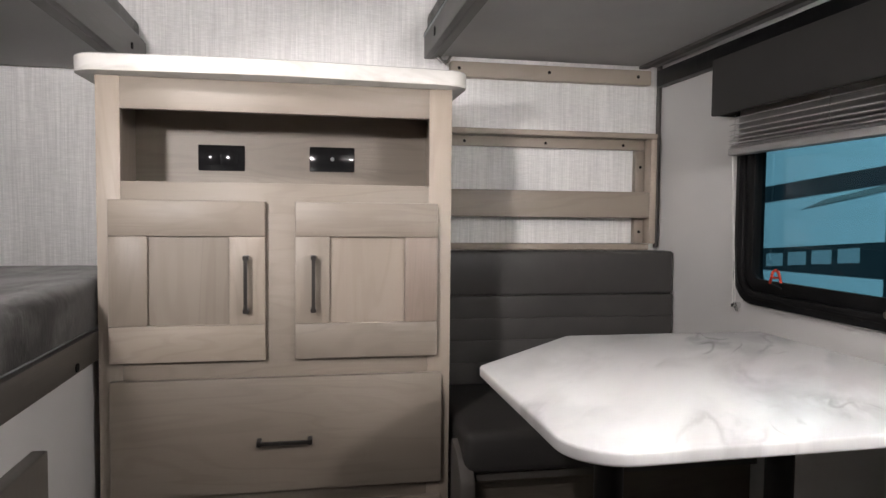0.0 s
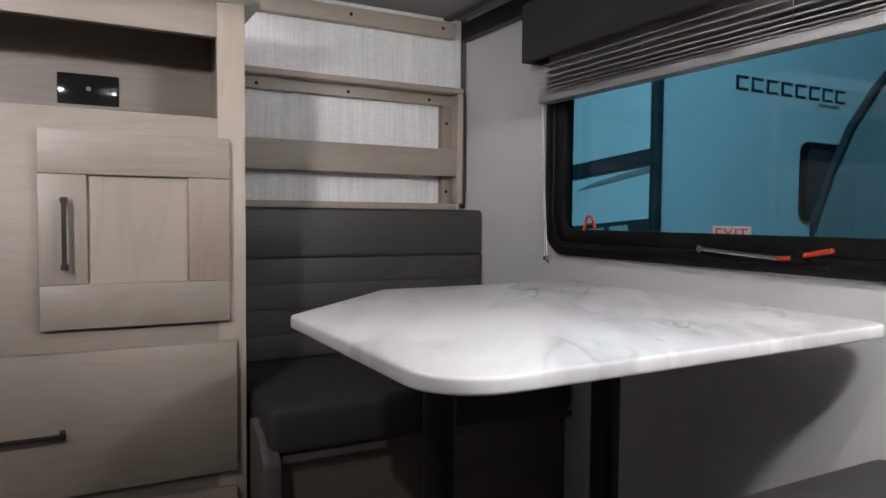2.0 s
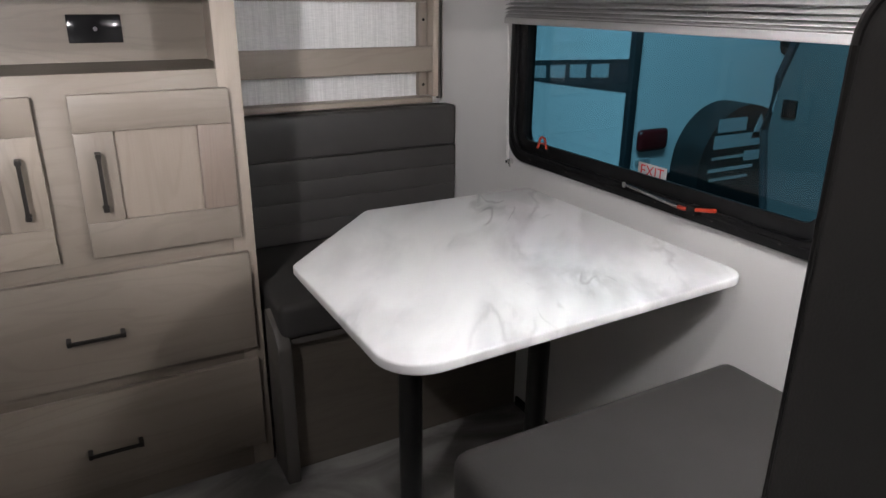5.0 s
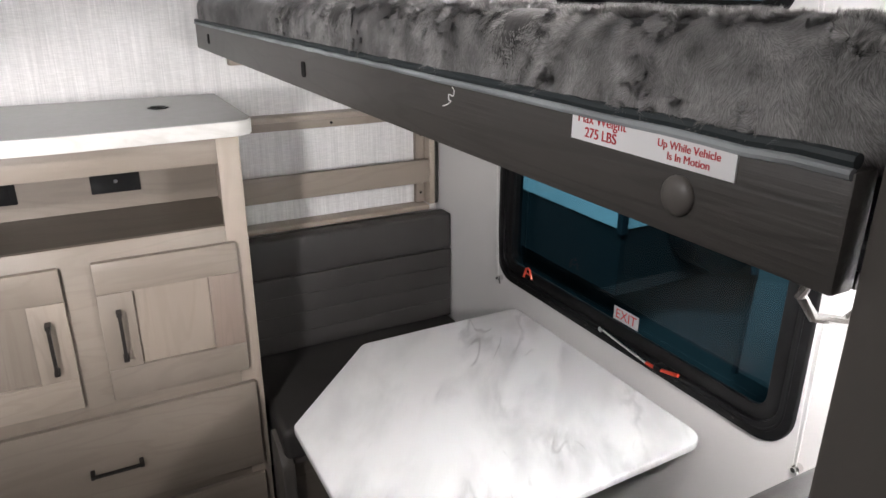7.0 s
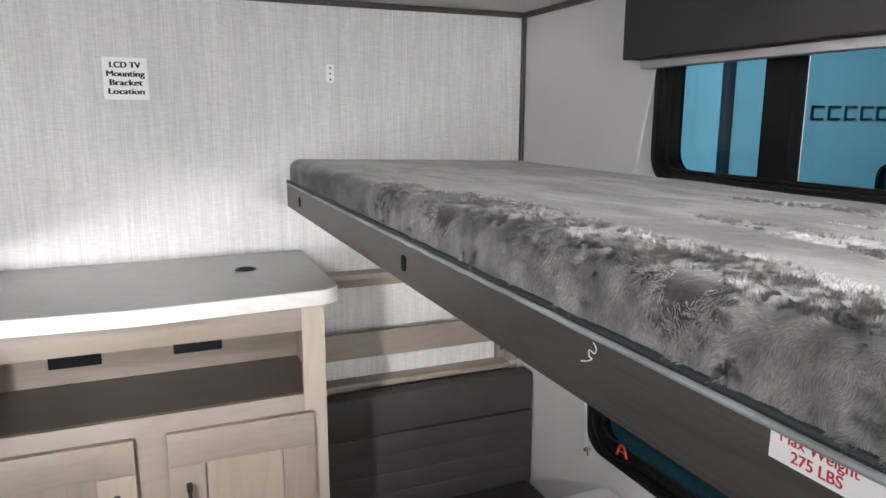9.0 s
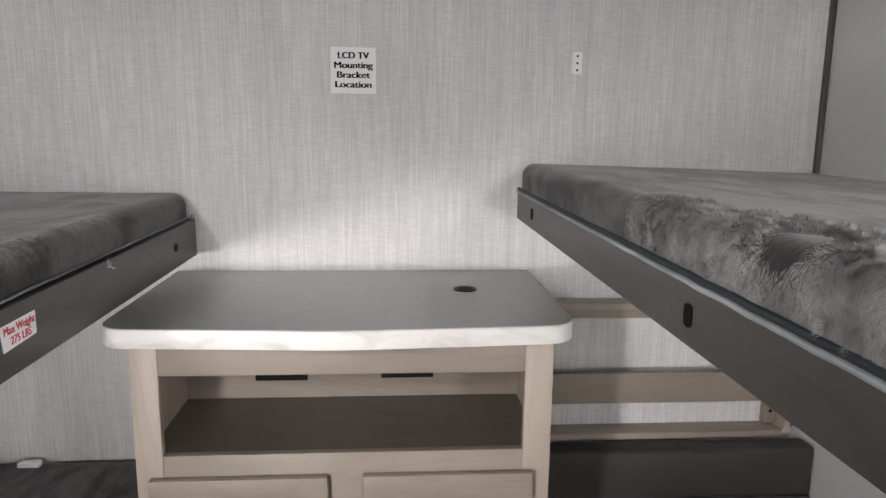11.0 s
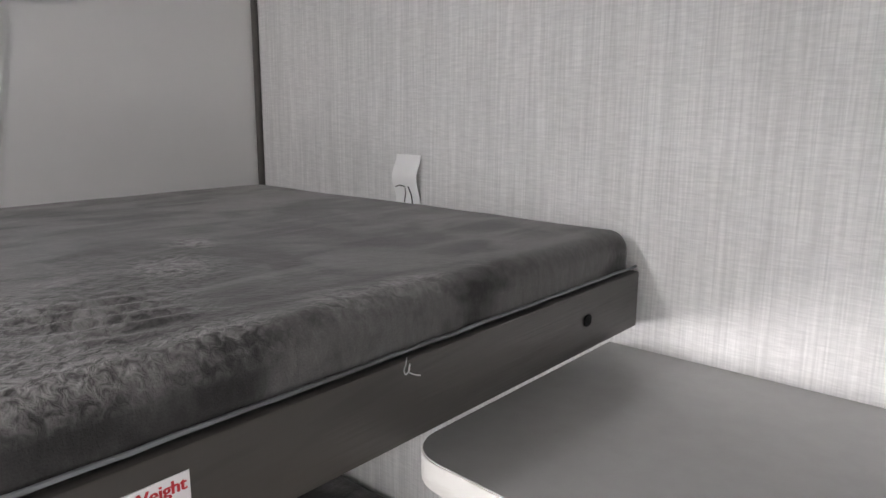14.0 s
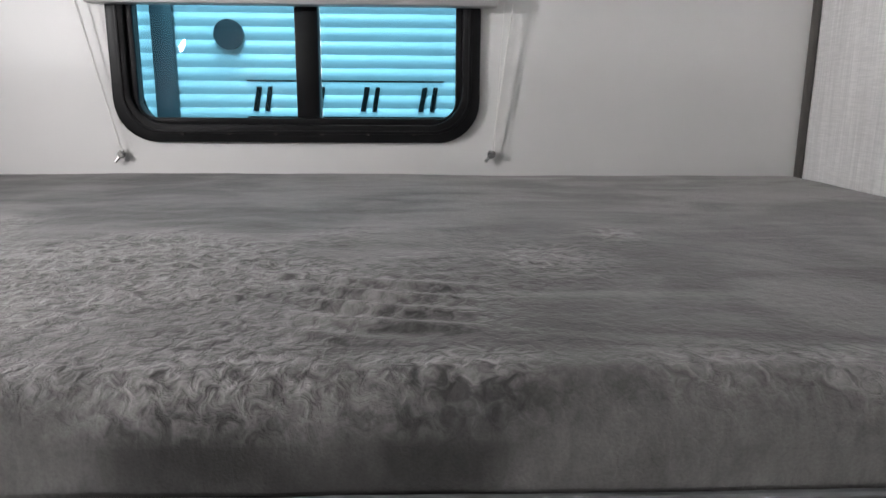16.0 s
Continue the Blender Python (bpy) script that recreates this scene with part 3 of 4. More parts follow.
def blind(name, y0, y1, z0, z1, face, side=-1, slats=9):
    """A raised mini blind: a stack of slats before an added backing, and a bottom rail, on the wall at x = face."""
    root = thing(name, (face, (y0 + y1) / 2, z0), "raised grey mini blind with stacked slats", "window blind")
    a, b = sorted((face + side * 0.012, face + side * 0.046))
    part("bottom_rail", box(a, b, y0, y1, z0, z0 + 0.016, 0.003), M_BLIND, root)
    # backing box added behind the slats, so their gaps stay pale
    c0, c1 = sorted((face + side * 0.013, face + side * 0.021))
    part("slat_backing", box(c0, c1, y0 + 0.006, y1 - 0.006, z0 + 0.0165, z1, 0.002), M_BLIND, root)
    for k in range(slats):
        z = z0 + 0.016 + (z1 - z0 - 0.016) * ((k + 0.6) / slats) ** 1.7
        own = bmesh.new()
        pts = [(0.0, 0.0), (0.3, 0.0035), (0.6, 0.004), (1.0, 0.001)]
        rows = [[own.verts.new((a + (b - a) * u, y, z + dz + s + (0.0048 * (u - 0.5) if side < 0 else 0.0048 * (0.5 - u)))) for u, dz in pts] for s in (0.0, 0.0012) for y in (y0 + 0.004, y1 - 0.004)]
        for p in range(3):
            for q0, q1 in ((0, 1), (2, 3)):
                own.faces.new((rows[q0][p], rows[q0][p + 1], rows[q1][p + 1], rows[q1][p]))
        for q0, q1, e in ((0, 2, None), (1, 3, None)):
            for p in range(3):
                own.faces.new((rows[q0][p], rows[q0][p + 1], rows[q1][p + 1], rows[q1][p]))
        for e in (0, 3):
            own.faces.new((rows[0][e], rows[1][e], rows[3][e], rows[2][e]))
        part("slat", own, M_BLIND, root)
    for f in (0.03, 0.34, 0.66, 0.97):
        y = y0 + f * (y1 - y0)
        part("ladder_cord", rod((face + side * 0.0475, y, z0 + 0.4 * (z1 - z0)), (face + side * 0.0475, y, z1), 0.0006, 6), M_BLIND, root)
    return root


def cord(face, y_top, z_top, y, z, side=-1):
    root = thing("blind_cord", (face, y, z), "thin white blind cord with its hold-down cleat", "cord", "blind cords")
    x = face + side * 0.02
    lean = 0.022 if y_top > 1 else -0.01
    part("string", rod((x, y_top + lean, z_top), (face + side * 0.012, y, z + 0.006), 0.0013, 6), M_CORD, root)
    part("string", rod((x + side * 0.012, y_top + 0.25 * lean, z_top), (face + side * 0.016, y + 0.004, z + 0.006), 0.0008, 6), M_CORD, root)
    bm = rod((face, y, z), (face + side * 0.012, y, z), 0.008, 12)
    rod((face + side * 0.012, y, z), (face + side * 0.02, y, z), 0.005, 10, bm)
    rod((face + side * 0.01, y, z), (face + side * 0.014, y - 0.012, z - 0.014), 0.003, 8, bm)
    part("cleat", bm, M_CHROME, root)


def valance(y0, y1, z0, z1, face, side=-1, depth=0.075):
    root = thing("valance", (face, (y0 + y1) / 2, z0), "charcoal padded window valance box", "valance", "valances")
    a, b = sorted((face, face + side * depth))
    f0, f1 = sorted((face + side * depth, face + side * (depth - 0.016)))
    part("face_board", box(f0, f1, y0, y1, z0, z1, 0.004, 3), M_VALANCE, root)
    e0, e1 = sorted((face + side * 0.001, face + side * (depth - 0.0165)))
    part("end_board", box(e0, e1, y0 + 0.001, y0 + 0.016, z0 + 0.001, z1 - 0.001, 0.002), M_VALANCE, root)
    part("end_board", box(e0, e1, y1 - 0.016, y1 - 0.001, z0 + 0.001, z1 - 0.001, 0.002), M_VALANCE, root)
    part("top_board", box(e0, e1, y0 + 0.0165, y1 - 0.0165, z1 - 0.014, z1 - 0.001), M_VALANCE, root)


blind("mini_blind", 0.36, 1.385, 1.143, 1.24, XR, slats=8)
valance(0.3, 1.418, 1.243, 1.385, XR)
cord(XR, 1.38, 1.145, 1.385, 0.765)
cord(XR, 0.37, 1.145, 0.36, 0.765)
blind("mini_blind", 0.44, 1.2, 1.80, 1.85, XR, slats=4)
valance(0.435, 1.228, 1.82, 1.965, XR)
cord(XR, 1.15, 1.81, 1.245, 1.52)
cord(XR, 0.5, 1.81, 0.47, 1.52)
blind("mini_blind", 0.535, 1.238, 1.793, 1.868, XL, side=1, slats=7)
valance(0.45, 1.30, 1.868, 1.98, XL, side=1)
cord(XL, 1.245, 1.8, 1.236, 1.537, 1)
cord(XL, 0.52, 1.8, 0.563, 1.535, 1)

# ---- dresser between the bunks ----
def bar_handle(parent, a, b, out):
    """A flat bar pull from a to b with two square feet; out: the way that it stands off."""
    a, b, out = Vector(a), Vector(b), Vector(out)
    d = (b - a).normalized()
    s = d.cross(out.normalized())

    def block(c, l, w, h):
        bm = bmesh.new()
        bmesh.ops.create_cube(bm, size=1.0)
        m = Matrix((d * l, s * w, out.normalized() * h)).transposed().to_4x4()
        bmesh.ops.transform(bm, matrix=Matrix.Translation(c) @ m, verts=bm.verts)
        bmesh.ops.bevel(bm, geom=bm.edges, offset=0.0012, segments=2, affect="EDGES")
        return bm
    bm = block((a + b) / 2 + out, (b - a).length, 0.008, 0.007)
    join(bm, block(a + d * 0.005 + out * 0.5, 0.010, 0.012, out.length + 0.006))
    join(bm, block(b - d * 0.005 + out * 0.5, 0.010, 0.012, out.length + 0.006))
    part("handle", bm, M_HANDLE, parent, "dark bronze bar pull")


dresser = thing("dresser", (-0.057, 1.6, 0), "greige oak dresser with open niche, two doors and drawers", "dresser")
YD = 1.392
DX0, DX1, DZ = -0.443, 0.33, 1.277
NX0, NX1, NZ0, NZ1, NY = -0.394, 0.277, 1.053, 1.208, 1.668
part("side_panel", box(DX0, DX0 + 0.016, YD + 0.018, YB - 0.002, 0, DZ), M_WOODZ, dresser)
part("side_panel", box(DX1 - 0.016, DX1, YD + 0.018, YB - 0.002, 0, DZ), M_WOODZ, dresser)
part("stile", box(DX0, NX0, YD, YD + 0.018, 0, DZ, 0.0015), M_WOODZ, dresser)
part("stile", box(NX1, DX1, YD, YD + 0.018, 0, DZ, 0.0015), M_WOODZ, dresser)
part("top_rail", box(NX0, NX1, YD + 0.0005, YD + 0.018, NZ1, DZ, 0.001), M_WOODX, dresser)
part("front_board", box(NX0, NX1, YD + 0.0005, YD + 0.018, 0.0, NZ0, 0.001), M_WOODX, dresser)
part("niche_floor", box(DX0 + 0.016, DX1 - 0.016, YD + 0.018, NY + 0.02, NZ0 - 0.016, NZ0 - 0.001), M_DARKOAK, dresser, "darker taupe niche floor")
part("niche_back", box(DX0 + 0.016, DX1 - 0.016, NY, NY + 0.012, NZ0, DZ - 0.002), M_WOODX, dresser)


def shaker_door(x0, x1, z0, z1, px0, px1, pz0, pz1, hx, last):
    d = part("door", box(px0 - 0.004, px1 + 0.004, YD - 0.008, YD - 0.001, pz0 - 0.004, pz1 + 0.004), M_WOODZ, dresser, "flat-panel oak cabinet door")
    f, g = YD - 0.019, YD - 0.001
    part("rail", box(x0, x1, f, g, pz1, z1, 0.0025), M_WOODX, d)
    part("rail", box(x0, x1, f, g, z0, pz0, 0.0025), M_WOODX, d)
    part("stile", box(x0, px0, f, g, pz0, pz1, 0.0018), M_WOODZ, d)
    part("stile", box(px1, x1, f, g, pz0, pz1, 0.0018), last, d)
    bar_handle(d, (hx, f, 0.768), (hx, f, 0.894), (0, -0.024, 0))


shaker_door(-0.417, -0.092, 0.66, 1.013, -0.338, -0.168, 0.74, 0.935, -0.132, M_WOODZ)
shaker_door(-0.027, 0.295, 0.66, 1.013, 0.049, 0.22, 0.74, 0.935, 0.013, M_WOODP)
for z0, z1, hz in ((0.36, 0.62, 0.478), (0.07, 0.328, 0.182)):
    d = part("drawer", box(-0.418, 0.309, YD - 0.019, YD - 0.001, z0, z1, 0.004), M_WOODX, dresser, "plain oak drawer front")
    bar_handle(d, (-0.11, YD - 0.019, hz), (0.011, YD - 0.019, hz), (0, -0.024, 0))

counter = thing("countertop", (-0.06, 1.58, DZ), "grey laminate countertop with white stone-look edge on the dresser", "countertop")
outline = rounded([(-0.482, YB - 0.001, 0), (-0.482, 1.345, 0.055), (-0.06, 1.318, 0.9), (0.362, 1.345, 0.055), (0.362, YB - 0.001, 0)], 8)
part("edging", slab(outline, DZ, DZ + 0.0335, bevel=0.002), M_EDGE, counter)
c = Vector((-0.06, 1.6))
part("surface", slab([p + (c - p).normalized() * 0.002 for p in outline], DZ + 0.0336, DZ + 0.0352), M_TOP, counter)
g = thing("cable_grommet", (0.185, 1.62, DZ + 0.035), "small black round cable grommet in the countertop", "grommet")
bm = rod((0.185, 1.62, DZ + 0.0353), (0.185, 1.62, DZ + 0.0375), 0.025, 24)
part("flange", bm, M_BLACK, g)
part("insert", rod((0.185, 1.62, DZ + 0.0375), (0.185, 1.62, DZ + 0.0385), 0.018, 20), M_INK, g)

outlet = thing("power_outlet", (-0.2187, NY, 1.127), "black double power outlet in the niche", "outlet")
part("plate", box(-0.2765, -0.161, NY - 0.006, NY, 1.094, 1.16, 0.003), M_OUTLET, outlet)
for x in (-0.2415, -0.196):
    r = part("receptacle", box(x - 0.019, x + 0.019, NY - 0.009, NY - 0.006, 1.110, 1.144, 0.001), M_OUTLET, outlet)
    for dx, dz in ((-0.006, 0.006), (-0.006, -0.006)):
        part("slot", box(x + dx - 0.004, x + dx + 0.004, NY - 0.0096, NY - 0.009, 1.127 + dz - 0.0014, 1.127 + dz + 0.0014), M_INK, r)
    part("slot", rod((x + 0.008, NY - 0.009, 1.127), (x + 0.008, NY - 0.0097, 1.127), 0.0028, 12), M_INK, r)
coax = thing("coax_plate", (0.06, NY, 1.124), "black cable socket plate in the niche", "outlet")
part("plate", box(0.003, 0.121, NY - 0.006, NY, 1.097, 1.162, 0.003), M_OUTLET, coax)
part("socket", rod((0.062, NY - 0.006, 1.1295), (0.062, NY - 0.016, 1.1295), 0.0055, 6), M_CHROME, coax, "chrome threaded socket")
for dx in (-0.042, 0.042):
    part("screw", rod((0.062 + dx, NY - 0.006, 1.1295), (0.062 + dx, NY - 0.0075, 1.1295), 0.003, 8), M_OUTLET, coax)


# ---- bunks ----
def clamp(v):
    return min(max(v, 0.0), 1.0)


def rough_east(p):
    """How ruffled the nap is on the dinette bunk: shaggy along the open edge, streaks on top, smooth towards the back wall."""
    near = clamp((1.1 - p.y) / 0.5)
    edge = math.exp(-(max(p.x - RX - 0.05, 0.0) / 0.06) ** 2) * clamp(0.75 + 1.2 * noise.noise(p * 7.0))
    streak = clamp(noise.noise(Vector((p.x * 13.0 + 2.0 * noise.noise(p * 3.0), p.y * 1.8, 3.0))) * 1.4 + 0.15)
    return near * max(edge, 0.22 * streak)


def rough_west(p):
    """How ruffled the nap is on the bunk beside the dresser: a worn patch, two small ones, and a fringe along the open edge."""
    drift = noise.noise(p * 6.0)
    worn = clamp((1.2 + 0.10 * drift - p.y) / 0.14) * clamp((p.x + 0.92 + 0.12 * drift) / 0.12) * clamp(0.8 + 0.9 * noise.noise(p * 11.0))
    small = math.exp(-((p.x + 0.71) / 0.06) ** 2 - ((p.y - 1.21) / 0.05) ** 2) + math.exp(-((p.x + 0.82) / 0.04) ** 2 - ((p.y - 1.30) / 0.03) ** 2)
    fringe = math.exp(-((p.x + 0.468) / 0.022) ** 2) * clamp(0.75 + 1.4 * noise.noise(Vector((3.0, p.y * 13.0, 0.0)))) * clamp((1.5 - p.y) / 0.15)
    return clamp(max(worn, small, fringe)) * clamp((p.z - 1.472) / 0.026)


def mattress_mesh(x0, x1, y0, y1, z0, z1, r, seed, sag=0.0, rough=None):
    """A soft slab, rounded at the top edges, with an uneven nap."""
    bm = bmesh.new()
    step = 0.005 if rough else 0.009
    h = z1 - z0
    nx, ny = int((x1 - x0) / step), int((y1 - y0) / step)
    nz = max(4, int(h / step))
    grid = {}

    def vert(p):
        k = (round(p[0], 5), round(p[1], 5), round(p[2], 5))
        if k not in grid:
            grid[k] = bm.verts.new(p)
        return grid[k]
    xs = [x0 + (x1 - x0) * i / nx for i in range(nx + 1)]
    ys = [y0 + (y1 - y0) * i / ny for i in range(ny + 1)]
    zs = [z0 + h * i / nz for i in range(nz + 1)]
    for i in range(nx):
        for j in range(ny):
            bm.faces.new([vert(p) for p in ((xs[i], ys[j], z1), (xs[i + 1], ys[j], z1), (xs[i + 1], ys[j + 1], z1), (xs[i], ys[j + 1], z1))])
    for k in range(nz):
        for j in range(ny):
            for x in (x0, x1):
                bm.faces.new([vert(p) for p in ((x, ys[j], zs[k]), (x, ys[j + 1], zs[k]), (x, ys[j + 1], zs[k + 1]), (x, ys[j], zs[k + 1]))])
        for i in range(nx):
            for y in (y0, y1):
                bm.faces.new([vert(p) for p in ((xs[i], y, zs[k]), (xs[i + 1], y, zs[k]), (xs[i + 1], y, zs[k + 1]), (xs[i], y, zs[k + 1]))])
    off = Vector((seed * 3.1, seed * 1.7, 0))
    for v in bm.verts:
        p = v.co.copy()
        c = Vector((min(max(p.x, x0 + r), x1 - r), min(max(p.y, y0 + r), y1 - r), min(max(p.z, z0 + 0.2 * h), z1 - r)))
        d = p - c
        if d.length > 1e-6:
            q = Vector((d.x, d.y, d.z if p.z > c.z else 0))
            if q.length > r:
                q = q.normalized() * r
            p = c + q if p.z >= c.z else Vector((c.x + q.x, c.y + q.y, p.z))
        n = (p - Vector(((x0 + x1) / 2, (y0 + y1) / 2, z0 - 0.3))).normalized()
        low = noise.noise((p + off) * 3.0) * 0.004 + noise.noise((p + off) * 9.0) * 0.003
        tuft = 0.0007 * noise.noise((p + off) * 40.0)
        if rough:
            f = rough(p)
            tuft += f * ((0.0024 if rough is rough_west else 0.0009) * noise.noise((p + off) * 95.0) + (0.0026 if rough is rough_west else 0.0018) * noise.noise((p + off) * 40.0) + 0.001)
        if rough is rough_west:
            d = Vector((p.x + 0.58, p.y - 1.075))
            w = math.exp(-((d.x / 0.075) ** 4) - (d.y / 0.06) ** 4)
            tuft += w * 0.0042 * math.sin(math.tau * (d.x + 1.6 * d.y * d.y - 0.3 * d.y) / 0.033)
        if p.z > z0 + 0.01:
            p = p + n * (low + tuft)
        p.z -= sag * (p.x - x0) / (x1 - x0) * (p.z - z0) / h
        v.co = p
    return bm


def bunk(name, x_rail, x_wall, y0, y1, z_rail0, z_rail1, z_top, bolts, side, label, rail_y1=None):
    """A bunk: timber front rail, underside board, ledger strip. side: the way from the rail to the wall."""
    root = thing(name, ((x_rail + x_wall) / 2, (y0 + y1) / 2, z_rail0), label, "bunk bed", "bunks")
    a, b = sorted((x_rail, x_rail + side * 0.02))
    part("front_rail", box(a, b, y0, rail_y1 or y1, z_rail0, z_rail1, 0.003), M_RAIL, root, "taupe woodgrain front rail")
    a, b = sorted((x_rail + side * 0.02, x_wall - side * 0.012))
    part("board", box(a, b, y0, y1, z_rail0 + 0.012, z_rail0 + 0.024), M_GREYBOARD, root, "grey underside board")
    a, b = sorted((x_rail + side * 0.02, x_rail + side * 0.045))
    part("inner_cleat", box(a, b, y0, rail_y1 or y1, z_rail0 + 0.001, z_rail0 + 0.0115), M_DARK, root)
    a, b = sorted((x_wall - side * 0.075, x_wall - side * 0.05))
    part("hinge_strip", box(a, b, y0, y1, z_rail0 + 0.004, z_rail0 + 0.0115), M_DARK, root)
    for y, z in bolts:
        x = x_rail
        bm = slab(rect(y - 0.009, y + 0.009, z - 0.010 - 0.002 * side, z + 0.010 + 0.002 * side, 0.006, 4), min(x, x - side * 0.002), max(x, x - side * 0.002), "x")
        part("bolt_hole", bm, M_INK, root, "black slotted bolt hole")
    return root


def nap(bm, root, count, seed, z0, long, rough, comb):
    """The plush's pile: short pointed fibres that lie in tufts, thickest where the nap is ruffled. comb: the way that it lies."""
    rng = random.Random(int(seed * 10))
    bmesh.ops.recalc_face_normals(bm, faces=bm.faces)
    bm.normal_update()
    faces, sums, total = [], [], 0.0
    for f in bm.faces:
        c = f.calc_center_median()
        if c.z < z0 + 0.006:
            continue
        k = rough(c) ** 1.5
        if k > 0.03:
            total += k * f.calc_area()
            faces.append(f)
            sums.append(total)
    o = ORIGIN[root.name]
    verts, tris = [], []
    for f in rng.choices(faces, cum_weights=sums, k=count):
        vs = f.verts
        u, w = rng.random(), rng.random()
        p = vs[0].co.lerp(vs[1].co, u).lerp(vs[3].co.lerp(vs[2].co, u), w)
        n = f.normal
        sweep = comb + noise.noise_vector(p * 16.0) * 0.9 + noise.noise_vector(p * 75.0) * 1.2 + noise.noise_vector(p * 260.0) * 0.35
        d = (n * (0.10 + 0.30 * rng.random()) + sweep - n * sweep.dot(n)).normalized()
        length = (0.0035 + 0.0045 * rng.random()) * long
        s = d.cross(n)
        if s.length < 1e-4:
            continue
        s = s.normalized() * (0.00035 + 0.00025 * rng.random())
        k = len(verts)
        verts += [p - s - o, p + s - o, p + d * length - o]
        tris.append((k, k + 1, k + 2))
    data = bpy.data.meshes.new("nap")
    data.from_pydata(verts, [], tris)
    data.materials.append(M_NAP)
    ob = new("nap", data)
    ob.parent = root
    tagged(ob, kind="stuff")


def mattress(name, x_rail, x_wall, y0, y1, z0, z_top, side, seed, label, sag=0.0, fibres=0, long=1.0, rough=None, comb=(0, 0, 0)):
    root = thing(name, ((x_rail + x_wall) / 2, (y0 + y1) / 2, z0), label, "mattress", "bunk mattresses")
    a, b = sorted((x_rail, x_wall - side * 0.004))
    bm = mattress_mesh(a, b, y0, y1, z0, z_top, 0.03, seed, sag, rough)
    if fibres:
        nap(bm, root, fibres, seed, z0, long, rough, Vector(comb))
    data = part("cover", bm, M_PLUSH, root).data
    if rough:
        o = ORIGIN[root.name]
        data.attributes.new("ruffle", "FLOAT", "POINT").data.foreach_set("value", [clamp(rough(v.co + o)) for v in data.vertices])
    pts = [(x_rail - side * 0.004, y0 + (y1 - y0) * k / 60, z0 + 0.004 + 0.0018 * noise.noise(Vector((k * 0.7, seed, 0)))) for k in range(61)]
    if side > 0:
        # dark teal band that fills the seam above the welt
        part("seam_band", tube([(x + side * 0.0025, y, z + 0.0065) for x, y, z in pts], 0.0042, 8), M_SEAMBAND, root, "dark teal band above the welt")
    part("piping", tube(pts, 0.0032 if side > 0 else 0.0022, 8), M_WELT if side > 0 else M_PIPING, root, "pale blue-grey welt piping" if side > 0 else "grey welt piping")
    return root


RX, LX = 0.33, -0.43
bunk("upper_bunk", RX, XR, -0.07, YB - 0.004, 1.44, 1.508, 1.59, [(1.638, 1.474), (0.833, 1.473)], 1, "taupe woodgrain fold-down bunk over the dinette")
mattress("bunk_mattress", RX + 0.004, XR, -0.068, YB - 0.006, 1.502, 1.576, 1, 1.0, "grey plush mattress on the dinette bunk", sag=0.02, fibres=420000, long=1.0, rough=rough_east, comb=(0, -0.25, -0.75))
bunk("upper_bunk", LX, XL, -0.07, YB - 0.015, 1.353, 1.44, 1.5, [(1.653, 1.398)], -1, "taupe woodgrain upper bunk beside the dresser")
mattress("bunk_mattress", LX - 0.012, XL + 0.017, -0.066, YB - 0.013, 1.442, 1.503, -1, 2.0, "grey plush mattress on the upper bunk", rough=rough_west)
bunk("lower_bunk", -0.433, XL, -0.07, YB - 0.005, 0.674, 0.736, 0.84, [(1.222, 0.687)], -1, "taupe woodgrain lower bunk beside the dresser", rail_y1=1.362)
mattress("bunk_mattress", -0.449, XL + 0.004, -0.066, YB - 0.003, 0.735, 0.842, -1, 3.0, "grey plush mattress on the lower bunk")
for x, y0, y1, z in ((XR - 0.03, -0.07, YB - 0.03, 1.385),):
    single("bunk_ledger", box(x, XR - 0.001, y0, y1, z, z + 0.05, 0.003), M_BLACK, "black ledger strip on the wall under the bunk", "ledger")
single("bunk_base_panel", box(-0.475, -0.46, -0.07, 1.80, 0, 0.673), M_PANEL, "off-white panel closing the space under the lower bunk", "panel")
single("side_board", box(-0.459, -0.432, -0.06, 1.068, 0, 0.58, 0.004), M_POST, "taupe upright board against the bunk's base", "board")
bm = box(-0.868, -0.817, 1.772, 1.798, 0.84, 0.854, 0.006, 2)
for v in bm.verts:
    v.co.z += 0.006 * noise.noise(v.co * 40)
single("crumpled_paper", bm, M_WHITE, "small crumpled white paper on the lower bunk", "paper")

# round rubber bumper on the dinette bunk's rail
bm = bmesh.new()
bmesh.ops.create_uvsphere(bm, u_segments=20, v_segments=10, radius=0.0135)
bmesh.ops.scale(bm, vec=(0.45, 1, 1), verts=bm.verts)
bmesh.ops.translate(bm, vec=(RX - 0.001, 0.04, 1.468), verts=bm.verts)
single("bumper", bm, M_POST, "round taupe bumper cap on the bunk rail", "bumper")
# chrome hook under the end of the bunk, and the catch by the wall
single("bunk_hook", tube([(RX + 0.02, -0.045, 1.44), (RX + 0.022, -0.04, 1.425), (RX + 0.03, -0.045, 1.412), (RX + 0.045, -0.055, 1.41), (RX + 0.055, -0.06, 1.42)], 0.0035), M_CHROME, "bent chrome hook under the bunk", "hook")
bm = tube([(0.36, 1.79, 1.44), (0.375, 1.785, 1.425), (0.395, 1.79, 1.43), (0.405, 1.8, 1.445)], 0.005)
join(bm, tube([(0.365, 1.78, 1.44), (0.385, 1.775, 1.418), (0.4, 1.785, 1.44)], 0.004))
single("bunk_catch", bm, M_CHROME, "bent chrome wire catch at the bunk's end", "catch")


